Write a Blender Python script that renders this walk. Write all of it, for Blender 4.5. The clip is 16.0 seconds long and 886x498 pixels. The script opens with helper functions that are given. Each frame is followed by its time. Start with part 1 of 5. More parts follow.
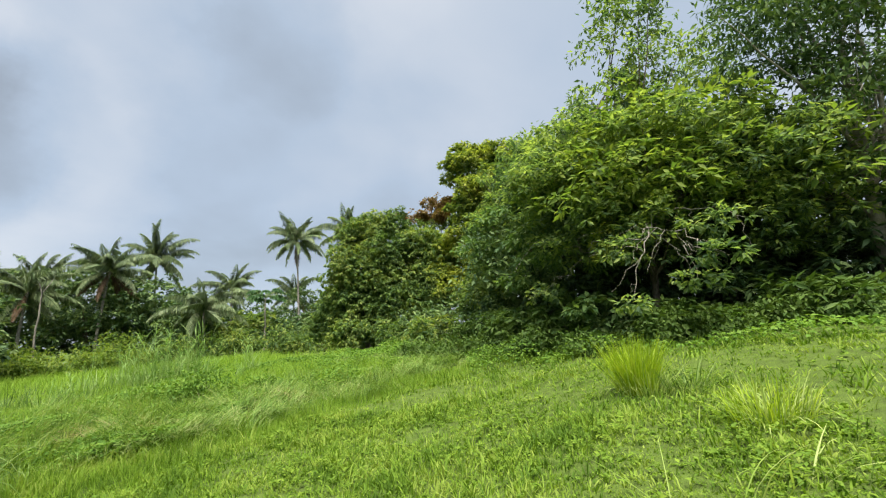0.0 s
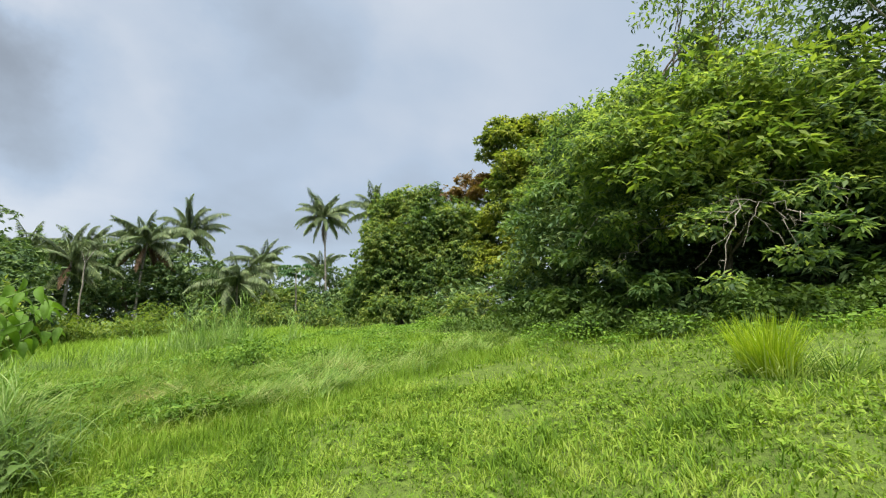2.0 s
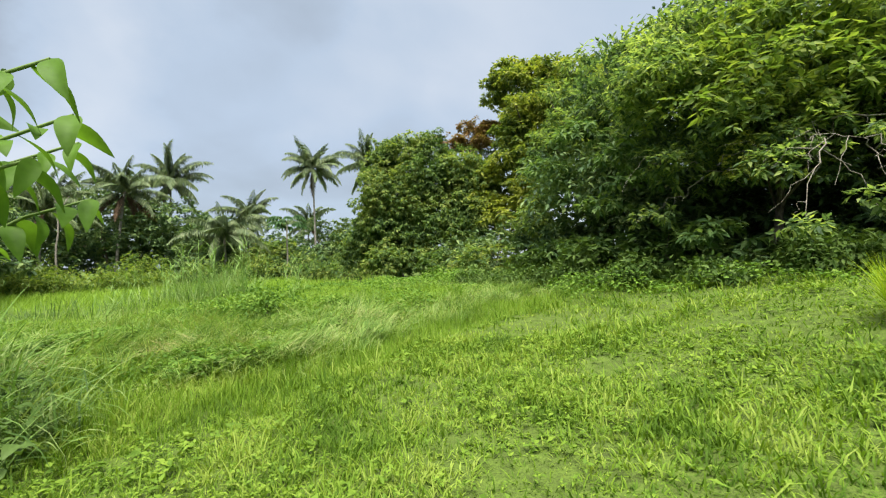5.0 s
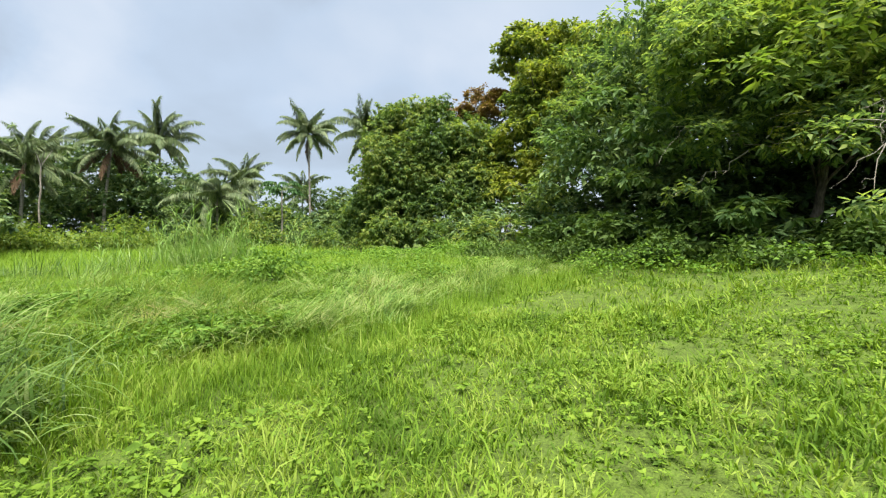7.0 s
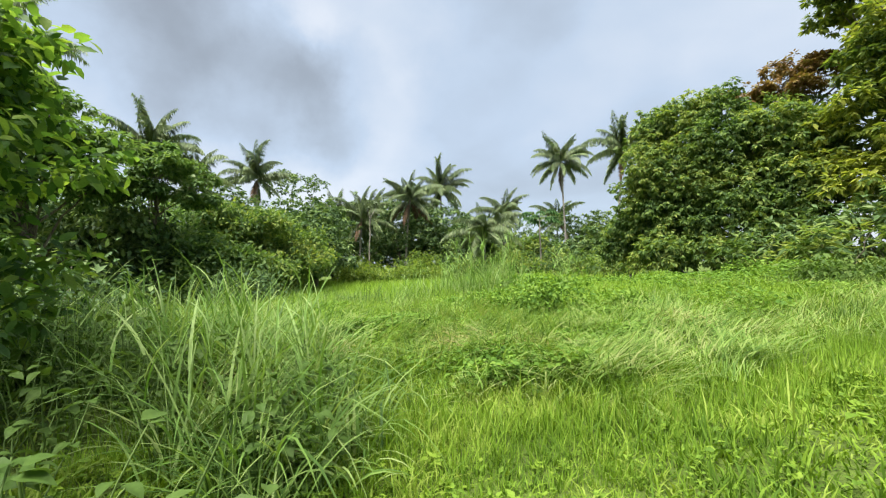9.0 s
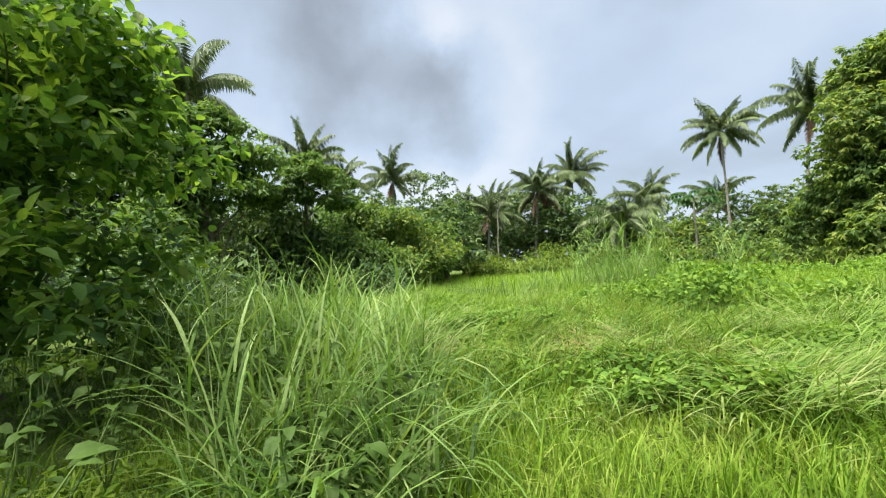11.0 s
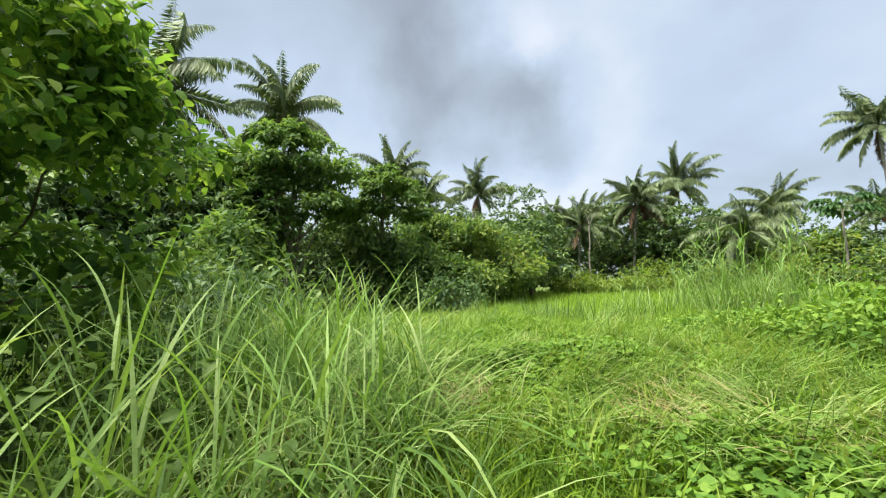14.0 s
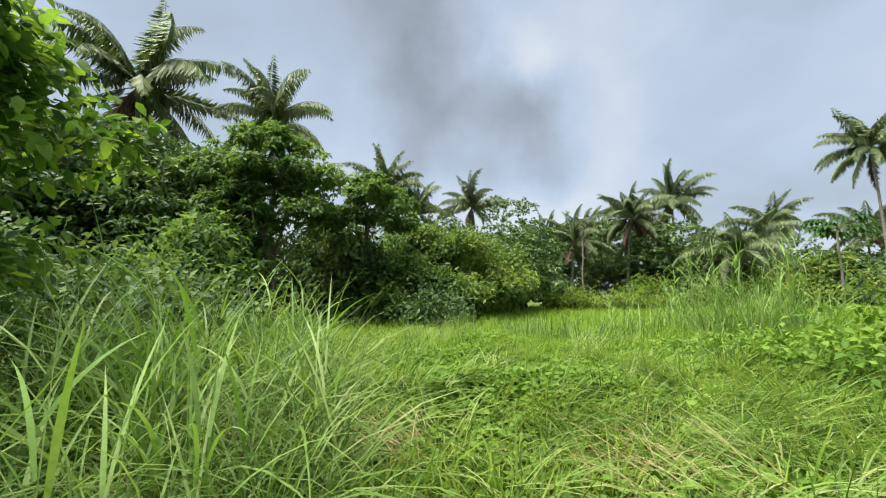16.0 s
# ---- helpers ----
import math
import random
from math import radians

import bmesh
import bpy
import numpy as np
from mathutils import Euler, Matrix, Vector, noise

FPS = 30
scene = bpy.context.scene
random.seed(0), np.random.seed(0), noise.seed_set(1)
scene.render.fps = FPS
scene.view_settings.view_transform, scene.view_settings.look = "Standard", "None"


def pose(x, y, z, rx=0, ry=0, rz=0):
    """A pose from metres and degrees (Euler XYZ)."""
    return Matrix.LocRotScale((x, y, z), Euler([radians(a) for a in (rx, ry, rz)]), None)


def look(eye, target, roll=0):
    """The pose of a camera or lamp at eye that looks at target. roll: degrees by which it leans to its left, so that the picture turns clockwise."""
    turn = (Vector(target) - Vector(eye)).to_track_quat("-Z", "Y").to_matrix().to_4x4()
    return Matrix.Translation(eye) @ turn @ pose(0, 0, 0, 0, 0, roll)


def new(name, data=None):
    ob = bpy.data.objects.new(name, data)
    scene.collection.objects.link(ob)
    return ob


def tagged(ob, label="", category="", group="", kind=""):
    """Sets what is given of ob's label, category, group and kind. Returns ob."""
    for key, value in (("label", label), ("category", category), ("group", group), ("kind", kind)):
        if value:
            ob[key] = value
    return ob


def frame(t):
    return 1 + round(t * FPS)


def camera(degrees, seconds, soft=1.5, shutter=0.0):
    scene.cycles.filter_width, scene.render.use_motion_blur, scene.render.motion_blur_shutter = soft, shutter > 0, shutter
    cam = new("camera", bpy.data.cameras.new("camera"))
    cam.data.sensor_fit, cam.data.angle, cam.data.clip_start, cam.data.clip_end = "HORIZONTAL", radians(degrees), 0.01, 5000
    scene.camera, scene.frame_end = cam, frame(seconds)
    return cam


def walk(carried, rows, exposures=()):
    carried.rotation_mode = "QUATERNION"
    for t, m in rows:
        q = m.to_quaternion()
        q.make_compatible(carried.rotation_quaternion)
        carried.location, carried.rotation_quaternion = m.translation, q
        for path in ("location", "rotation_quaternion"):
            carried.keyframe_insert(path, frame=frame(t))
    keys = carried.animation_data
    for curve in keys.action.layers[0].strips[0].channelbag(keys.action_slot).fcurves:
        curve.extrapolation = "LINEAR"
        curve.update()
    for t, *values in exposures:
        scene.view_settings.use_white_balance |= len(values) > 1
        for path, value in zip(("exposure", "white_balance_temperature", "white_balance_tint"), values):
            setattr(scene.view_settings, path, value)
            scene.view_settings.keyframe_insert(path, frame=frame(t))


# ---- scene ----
cam = camera(95.0, 16.0, soft=1.2)
PATH = [
    (0, (-0.041, -0.005, 1.482), (-0.045, 1.961, 1.850), -3.4),
    (0.5, (-0.308, 0.189, 1.424), (-0.326, 2.167, 1.720), -3.0),
    (1, (-0.604, 0.349, 1.397), (-0.629, 2.329, 1.678), -2.0),
    (1.5, (-0.909, 0.449, 1.371), (-0.946, 2.428, 1.658), -1.6),
    (2, (-1.201, 0.565, 1.349), (-1.304, 2.542, 1.631), -1.7),
    (2.5, (-1.459, 0.751, 1.310), (-1.614, 2.727, 1.578), -1.3),
    (3, (-1.645, 0.899, 1.274), (-1.771, 2.875, 1.554), -0.4),
    (3.5, (-1.858, 1.052, 1.258), (-1.855, 3.024, 1.590), -0.3),
    (4, (-2.087, 1.228, 1.228), (-2.001, 3.201, 1.539), -1.2),
    (4.5, (-2.301, 1.456, 1.167), (-2.302, 3.446, 1.367), -1.4),
    (4.7, (-2.377, 1.543, 1.146), (-2.417, 3.538, 1.289), -1.3),
    (6.8, (-3.107, 2.350, 0.995), (-3.044, 4.348, 0.920), 0.9),
    (7, (-3.174, 2.442, 0.989), (-3.170, 4.441, 0.934), 1.0),
    (7.5, (-3.361, 2.697, 0.987), (-3.590, 4.684, 0.989), 0.7),
    (8, (-3.582, 2.933, 0.981), (-4.119, 4.859, 1.023), -0.8),
    (8.5, (-3.778, 3.119, 0.936), (-4.636, 4.925, 0.988), -1.5),
    (9, (-3.952, 3.303, 0.912), (-5.084, 4.950, 0.994), -1.2),
    (9.5, (-4.075, 3.478, 0.895), (-5.390, 4.981, 1.016), -1.0),
    (9.7, (-4.121, 3.554, 0.886), (-5.485, 5.011, 1.017), -1.2),
    (11.8, (-4.494, 4.432, 0.785), (-6.178, 5.511, 0.837), -3.0),
    (12, (-4.548, 4.511, 0.783), (-6.249, 5.561, 0.846), -3.0),
    (12.5, (-4.694, 4.701, 0.789), (-6.435, 5.680, 0.886), -2.0),
    (13, (-4.802, 4.920, 0.791), (-6.585, 5.819, 0.905), -0.9),
    (13.5, (-4.891, 5.136, 0.815), (-6.704, 5.970, 0.943), -0.7),
    (14, (-5.016, 5.313, 0.793), (-6.830, 6.141, 0.952), -1.1),
    (14.5, (-5.191, 5.505, 0.809), (-6.977, 6.377, 1.023), -1.2),
    (15, (-5.301, 5.671, 0.808), (-7.056, 6.593, 1.071), -0.4),
    (15.5, (-5.375, 5.876, 0.798), (-7.134, 6.791, 1.060), 0.3),
    (16, (-5.452, 6.018, 0.787), (-7.252, 6.863, 1.008), 0.2),
]
walk(cam, [(t, look(eye, target, roll)) for t, eye, target, roll in PATH], exposures=[(0, 2.97), (4, 3.02), (7, 3.22), (9, 3.22), (12.2, 3.27), (14, 3.27), (15, 3.1), (16, 3.08)])

# ---------------------------------------------------------------- sky and sun
SUN_YAW, SUN_UP = 178.0, 70.0


def build_sky():
    world = bpy.data.worlds.new("sky")
    scene.world = world
    world.use_nodes = True
    nt = world.node_tree
    nt.nodes.clear()
    N, K = nt.nodes.new, nt.links.new
    out = N("ShaderNodeOutputWorld")
    sky = N("ShaderNodeTexSky")
    sky.sky_type, sky.sun_disc = "NISHITA", False
    sky.sun_elevation, sky.sun_rotation = radians(SUN_UP), radians(-SUN_YAW)
    clear = N("ShaderNodeBackground")
    clear.inputs["Strength"].default_value = 0.05
    K(sky.outputs[0], clear.inputs["Color"])
    where = N("ShaderNodeTexCoord")
    # flatten the dome so that the clouds shrink towards the horizon
    split = N("ShaderNodeSeparateXYZ")
    K(where.outputs["Generated"], split.inputs[0])
    lift = N("ShaderNodeMath")
    lift.operation = "MAXIMUM"
    K(split.outputs["Z"], lift.inputs[0])
    lift.inputs[1].default_value = 0.0
    add = N("ShaderNodeMath")
    add.operation = "ADD"
    K(lift.outputs[0], add.inputs[0])
    add.inputs[1].default_value = 0.28
    flat = N("ShaderNodeVectorMath")
    flat.operation = "DIVIDE"
    K(where.outputs["Generated"], flat.inputs[0])
    K(add.outputs[0], flat.inputs[1])
    big = N("ShaderNodeTexNoise")
    big.inputs["Scale"].default_value = 1.15
    big.inputs["Detail"].default_value = 5.0
    big.inputs["Roughness"].default_value = 0.48
    big.inputs["Distortion"].default_value = 0.25
    shift = N("ShaderNodeMapping")
    shift.inputs["Location"].default_value = CLOUD_SHIFT
    K(flat.outputs[0], shift.inputs["Vector"])
    K(shift.outputs[0], big.inputs["Vector"])
    # the drift of the cloud, and its larger dark and bright banks
    drift = N("ShaderNodeMapRange")
    drift.inputs["From Min"].default_value, drift.inputs["From Max"].default_value = 0.25, 0.75
    drift.inputs["To Min"].default_value, drift.inputs["To Max"].default_value = 0.42, 0.74
    K(big.outputs["Fac"], drift.inputs["Value"])
    warp = N("ShaderNodeTexNoise")
    warp.inputs["Scale"].default_value = 3.6
    warp.inputs["Detail"].default_value = 6.0
    warp.inputs["Roughness"].default_value = 0.62
    K(where.outputs["Generated"], warp.inputs["Vector"])
    centre = N("ShaderNodeVectorMath")
    centre.operation = "SUBTRACT"
    centre.inputs[1].default_value = (0.5, 0.5, 0.5)
    K(warp.outputs["Color"], centre.inputs[0])
    bent = N("ShaderNodeVectorMath")
    bent.operation = "MULTIPLY_ADD"
    bent.inputs[1].default_value = (0.24, 0.24, 0.24)
    K(centre.outputs[0], bent.inputs[0])
    K(where.outputs["Generated"], bent.inputs[2])
    norm = N("ShaderNodeVectorMath")
    norm.operation = "NORMALIZE"
    K(bent.outputs[0], norm.inputs[0])
    total = drift.outputs[0]
    for way, edge, amount in CLOUD_BANKS:
        dot = N("ShaderNodeVectorMath")
        dot.operation = "DOT_PRODUCT"
        K(norm.outputs[0], dot.inputs[0])
        dot.inputs[1].default_value = Vector(way).normalized()
        lobe = N("ShaderNodeMapRange")
        lobe.interpolation_type = "SMOOTHSTEP"
        lobe.inputs["From Min"].default_value, lobe.inputs["From Max"].default_value = edge, 1.0
        lobe.inputs["To Min"].default_value, lobe.inputs["To Max"].default_value = 0.0, amount
        K(dot.outputs["Value"], lobe.inputs["Value"])
        plus = N("ShaderNodeMath")
        plus.operation = "ADD"
        K(total, plus.inputs[0])
        K(lobe.outputs[0], plus.inputs[1])
        total = plus.outputs[0]
    ramp = N("ShaderNodeValToRGB")
    e = ramp.color_ramp.elements
    e[0].position, e[0].color = 0.18, (0.27, 0.30, 0.335, 1)
    e[1].position, e[1].color = 0.82, (0.80, 0.83, 0.88, 1)
    mid = e.new(0.36)
    mid.color = (0.39, 0.452, 0.53, 1)
    mid = e.new(0.52)
    mid.color = (0.50, 0.597, 0.725, 1)
    K(total, ramp.inputs["Fac"])
    cloud = N("ShaderNodeBackground")
    cloud.inputs["Strength"].default_value = 0.12
    K(ramp.outputs["Color"], cloud.inputs["Color"])
    mix = N("ShaderNodeMixShader")
    mix.inputs["Fac"].default_value = 0.95
    K(clear.outputs[0], mix.inputs[1])
    K(cloud.outputs[0], mix.inputs[2])
    K(mix.outputs[0], out.inputs["Surface"])
    lamp = bpy.data.lights.new("sun", "SUN")
    lamp.energy, lamp.angle, lamp.color = 1.4, radians(45), (1.0, 0.96, 0.88)
    yaw, up = radians(SUN_YAW), radians(SUN_UP)
    way = Vector((-math.sin(yaw) * math.cos(up), math.cos(yaw) * math.cos(up), math.sin(up)))
    ob = new("sun", lamp)
    ob.matrix_world = look(tuple(way * 80), (0, 0, 0))


CLOUD_SHIFT = (3.1, 1.7, 0.4)
# cloud banks: direction, cosine of the reach, darker (-) or brighter (+)
CLOUD_BANKS = [
    ((-0.82, 0.26, 0.51), 0.96, -0.15), ((-0.80, 0.42, 0.41), 0.97, -0.20), ((-0.78, 0.54, 0.34), 0.98, -0.17),
    ((-0.71, 0.60, 0.38), 0.985, -0.14), ((-0.87, -0.05, 0.50), 0.93, -0.14), ((-0.74, 0.32, 0.60), 0.965, -0.16),
    ((-0.725, 0.45, 0.525), 0.985, 0.18), ((-0.63, 0.55, 0.54), 0.97, 0.07), ((-0.70, 0.67, 0.25), 0.97, 0.10),
    ((-0.82, 0.50, 0.275), 0.985, 0.14), ((-0.90, 0.15, 0.42), 0.97, 0.08), ((-0.64, 0.66, 0.39), 0.985, 0.06),
    ((-0.44, 0.66, 0.61), 0.96, 0.09), ((-0.31, 0.75, 0.59), 0.98, -0.10), ((-0.16, 0.74, 0.65), 0.975, 0.06),
    ((-0.38, 0.84, 0.36), 0.86, -0.13), ((-0.60, 0.46, 0.66), 0.985, -0.10)]
build_sky()

# ---------------------------------------------------------------- materials


def leaf_material(name, colours, rough=0.5, thin=0.35, patch=0.25, scale=1.2, gloss=0.13):
    """Foliage: each leaf takes its own shade between the given colours, drifting slowly across the plant."""
    m = bpy.data.materials.new(name)
    m.use_nodes = True
    nt = m.node_tree
    nt.nodes.clear()
    N, K = nt.nodes.new, nt.links.new
    out = N("ShaderNodeOutputMaterial")
    geo = N("ShaderNodeNewGeometry")
    noise_tex = N("ShaderNodeTexNoise")
    noise_tex.inputs["Scale"].default_value = scale
    noise_tex.inputs["Detail"].default_value = 3.0
    K(geo.outputs["Position"], noise_tex.inputs["Vector"])
    # random shade of the leaf, pulled by the slow drift
    span = N("ShaderNodeMapRange")
    span.inputs["From Min"].default_value, span.inputs["From Max"].default_value = 0.3, 0.7
    span.inputs["To Min"].default_value, span.inputs["To Max"].default_value = -patch, patch
    K(noise_tex.outputs["Fac"], span.inputs["Value"])
    total = N("ShaderNodeMath")
    total.operation, total.use_clamp = "ADD", True
    K(geo.outputs["Random Per Island"], total.inputs[0])
    K(span.outputs[0], total.inputs[1])
    ramp = N("ShaderNodeValToRGB")
    e = ramp.color_ramp.elements
    e[0].position, e[0].color = 0.0, (*colours[0], 1)
    e[1].position, e[1].color = 1.0, (*colours[-1], 1)
    for k, c in enumerate(colours[1:-1]):
        mid = e.new((k + 1) / (len(colours) - 1))
        mid.color = (*c, 1)
    K(total.outputs[0], ramp.inputs["Fac"])
    fine = N("ShaderNodeTexNoise")
    fine.inputs["Scale"].default_value = 60.0
    K(geo.outputs["Position"], fine.inputs["Vector"])
    wear = N("ShaderNodeMapRange")
    wear.inputs["To Min"].default_value, wear.inputs["To Max"].default_value = 0.75, 1.25
    K(fine.outputs["Fac"], wear.inputs["Value"])
    tint = N("ShaderNodeVectorMath")
    tint.operation = "SCALE"
    K(ramp.outputs["Color"], tint.inputs[0])
    K(wear.outputs[0], tint.inputs["Scale"])
    body = N("ShaderNodeBsdfPrincipled")
    body.inputs["Roughness"].default_value = rough + 0.12
    body.inputs["Specular IOR Level"].default_value = gloss
    K(tint.outputs[0], body.inputs["Base Color"])
    glow = N("ShaderNodeBsdfTranslucent")
    warm = N("ShaderNodeVectorMath")
    warm.operation = "MULTIPLY"
    warm.inputs[1].default_value = (1.25, 1.3, 0.6)
    K(tint.outputs[0], warm.inputs[0])
    K(warm.outputs[0], glow.inputs["Color"])
    mix = N("ShaderNodeMixShader")
    mix.inputs["Fac"].default_value = thin
    K(body.outputs[0], mix.inputs[1])
    K(glow.outputs[0], mix.inputs[2])
    K(mix.outputs[0], out.inputs["Surface"])
    return m


def rough_material(name, colours, scale, rough=0.85, bump=0.3, stretch=(1, 1, 1)):
    """Bark and soil: two noises in colour, and a fine relief."""
    m = bpy.data.materials.new(name)
    m.use_nodes = True
    nt = m.node_tree
    N, K = nt.nodes.new, nt.links.new
    body = nt.nodes["Principled BSDF"]
    body.inputs["Roughness"].default_value = rough
    body.inputs["Specular IOR Level"].default_value = 0.2
    geo = N("ShaderNodeNewGeometry")
    mapping = N("ShaderNodeMapping")
    mapping.inputs["Scale"].default_value = stretch
    K(geo.outputs["Position"], mapping.inputs["Vector"])
    one, two = N("ShaderNodeTexNoise"), N("ShaderNodeTexNoise")
    for node, s in ((one, scale), (two, scale * 9)):
        node.inputs["Scale"].default_value = s
        node.inputs["Detail"].default_value = 4.0
        K(mapping.outputs[0], node.inputs["Vector"])
    both = N("ShaderNodeMath")
    both.operation = "MULTIPLY_ADD"
    both.inputs[1].default_value = 0.5
    K(two.outputs["Fac"], both.inputs[0])
    half = N("ShaderNodeMath")
    half.operation = "MULTIPLY"
    half.inputs[1].default_value = 0.5
    K(one.outputs["Fac"], half.inputs[0])
    K(half.outputs[0], both.inputs[2])
    ramp = N("ShaderNodeValToRGB")
    e = ramp.color_ramp.elements
    e[0].position, e[0].color = 0.36, (*colours[0], 1)
    e[1].position, e[1].color = 0.64, (*colours[-1], 1)
    for k, c in enumerate(colours[1:-1]):
        mid = e.new(0.36 + 0.28 * (k + 1) / (len(colours) - 1))
        mid.color = (*c, 1)
    K(both.outputs[0], ramp.inputs["Fac"])
    K(ramp.outputs["Color"], body.inputs["Base Color"])
    relief = N("ShaderNodeBump")
    relief.inputs["Strength"].default_value = bump
    relief.inputs["Distance"].default_value = 0.03
    K(two.outputs["Fac"], relief.inputs["Height"])
    K(relief.outputs[0], body.inputs["Normal"])
    return m


SOIL = rough_material("grassy_soil", [(0.05, 0.07, 0.014), (0.075, 0.115, 0.017), (0.105, 0.16, 0.022)], 6.0, bump=0.9)
BARK = rough_material("bark", [(0.05, 0.04, 0.028), (0.12, 0.10, 0.075), (0.2, 0.18, 0.14)], 2.5, stretch=(1, 1, 0.3))
PALE_BARK = rough_material("pale_bark", [(0.14, 0.125, 0.1), (0.24, 0.215, 0.175), (0.34, 0.31, 0.265)], 3.0)
PALM_BARK = rough_material("palm_bark", [(0.13, 0.115, 0.095), (0.25, 0.225, 0.19), (0.36, 0.33, 0.29)], 2.0, stretch=(1, 1, 4))
LAWN = leaf_material("lawn_blades", [(0.07, 0.135, 0.014), (0.122, 0.21, 0.02), (0.168, 0.265, 0.026), (0.25, 0.325, 0.06)], 0.55, 0.35, 0.65, 1.5)
LAWN_LEAF = leaf_material("lawn_leaves", [(0.085, 0.155, 0.018), (0.135, 0.225, 0.024), (0.19, 0.275, 0.032)], 0.5, 0.3)
BRIGHT = leaf_material("bright_grass", [(0.135, 0.24, 0.026), (0.198, 0.32, 0.036), (0.27, 0.39, 0.058)], 0.5, 0.4)
FLAT = leaf_material("flattened_grass", [(0.08, 0.15, 0.028), (0.14, 0.235, 0.042), (0.20, 0.29, 0.07), (0.28, 0.315, 0.12)], 0.55, 0.3)
DRY = leaf_material("dry_grass", [(0.22, 0.16, 0.07), (0.36, 0.28, 0.14), (0.42, 0.36, 0.2)], 0.7, 0.2)
TALL = leaf_material("tall_grass_blades", [(0.043, 0.09, 0.018), (0.09, 0.165, 0.031), (0.155, 0.25, 0.053), (0.27, 0.345, 0.12)], 0.42, 0.38, gloss=0.2)
CANE = leaf_material("cane_blades", [(0.065, 0.14, 0.024), (0.12, 0.22, 0.042), (0.24, 0.33, 0.11)], 0.45, 0.35, gloss=0.2)
REED = leaf_material("reed_blades", [(0.122, 0.23, 0.045), (0.196, 0.318, 0.079), (0.329, 0.418, 0.169)], 0.5, 0.3)
CREEPER = leaf_material("creeper_leaves", [(0.068, 0.143, 0.022), (0.118, 0.217, 0.031), (0.18, 0.281, 0.045)], 0.5, 0.35)
HERB = leaf_material("herb_leaves", [(0.043, 0.086, 0.018), (0.072, 0.126, 0.025), (0.108, 0.167, 0.036)], 0.42, 0.3)
# HERB darkened: dark green leaves, with the bush's shadow put into the colour
WEED_SHADED = leaf_material("shaded_weed_leaves", [(0.035, 0.075, 0.016), (0.06, 0.11, 0.022), (0.1, 0.155, 0.035)], 0.42, 0.3)
TUFT_TIP = leaf_material("pale_tuft_blades", [(0.16, 0.25, 0.04), (0.27, 0.36, 0.08), (0.40, 0.46, 0.17)], 0.5, 0.35)
TUFT = leaf_material("tuft_blades", [(0.17, 0.27, 0.012), (0.27, 0.38, 0.018), (0.38, 0.46, 0.05)], 0.5, 0.4)
LIGHT_LEAF = leaf_material("light_tree_leaves", [(0.05, 0.092, 0.042), (0.1, 0.162, 0.062), (0.165, 0.24, 0.08), (0.29, 0.36, 0.10)], 0.42, 0.54, 0.4, 0.6)
MANGO = leaf_material("mango_leaves", [(0.06, 0.10, 0.025), (0.125, 0.175, 0.035), (0.205, 0.25, 0.042), (0.32, 0.345, 0.06)], 0.4, 0.42, 0.5, 0.5)
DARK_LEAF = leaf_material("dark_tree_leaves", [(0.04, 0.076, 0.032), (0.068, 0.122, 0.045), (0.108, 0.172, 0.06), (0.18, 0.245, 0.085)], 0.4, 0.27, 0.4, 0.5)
VINE = leaf_material("vine_leaves", [(0.052, 0.098, 0.03), (0.10, 0.165, 0.043), (0.16, 0.232, 0.058), (0.25, 0.295, 0.072)], 0.42, 0.42, 0.45, 0.45)
RED_LEAF = leaf_material("reddish_new_leaves", [(0.13, 0.075, 0.025), (0.21, 0.12, 0.045), (0.19, 0.16, 0.04)], 0.5, 0.3)
YELLOW_LEAF = leaf_material("yellow_green_leaves", [(0.08, 0.138, 0.03), (0.135, 0.205, 0.037), (0.215, 0.27, 0.05)], 0.45, 0.5)
GREY_LEAF = leaf_material("grey_green_leaves", [(0.055, 0.11, 0.034), (0.102, 0.175, 0.052), (0.17, 0.246, 0.075)], 0.45, 0.42, 0.4)
NEAR_LEAF = leaf_material("near_bush_leaves", [(0.045, 0.098, 0.024), (0.086, 0.168, 0.036), (0.15, 0.248, 0.05), (0.25, 0.345, 0.065)], 0.38, 0.50, 0.35, 1.5)
SPRIG_LEAF = leaf_material("sprig_leaves", [(0.055, 0.125, 0.014), (0.09, 0.18, 0.02), (0.125, 0.215, 0.03)], 0.4, 0.45)
FROND = leaf_material("palm_fronds", [(0.13, 0.195, 0.085), (0.215, 0.285, 0.125), (0.36, 0.42, 0.21)], 0.32, 0.5, gloss=0.4)
DEAD_FROND = leaf_material("dead_fronds", [(0.12, 0.075, 0.04), (0.19, 0.13, 0.08)], 0.7, 0.1)
PAPAYA = leaf_material("papaya_leaves", [(0.03, 0.075, 0.022), (0.045, 0.10, 0.03)], 0.4, 0.3)
STEM = leaf_material("green_stems", [(0.10, 0.17, 0.04), (0.16, 0.22, 0.07)], 0.55, 0.1)
BERRY = rough_material("berry_skin", [(0.3, 0.02, 0.015), (0.45, 0.04, 0.02)], 20.0, 0.35, 0.1)

# ---------------------------------------------------------------- mesh helpers
rng = np.random.default_rng(7)


def smooth(v):
    v = np.clip(v, 0, 1)
    return v * v * (3 - 2 * v)


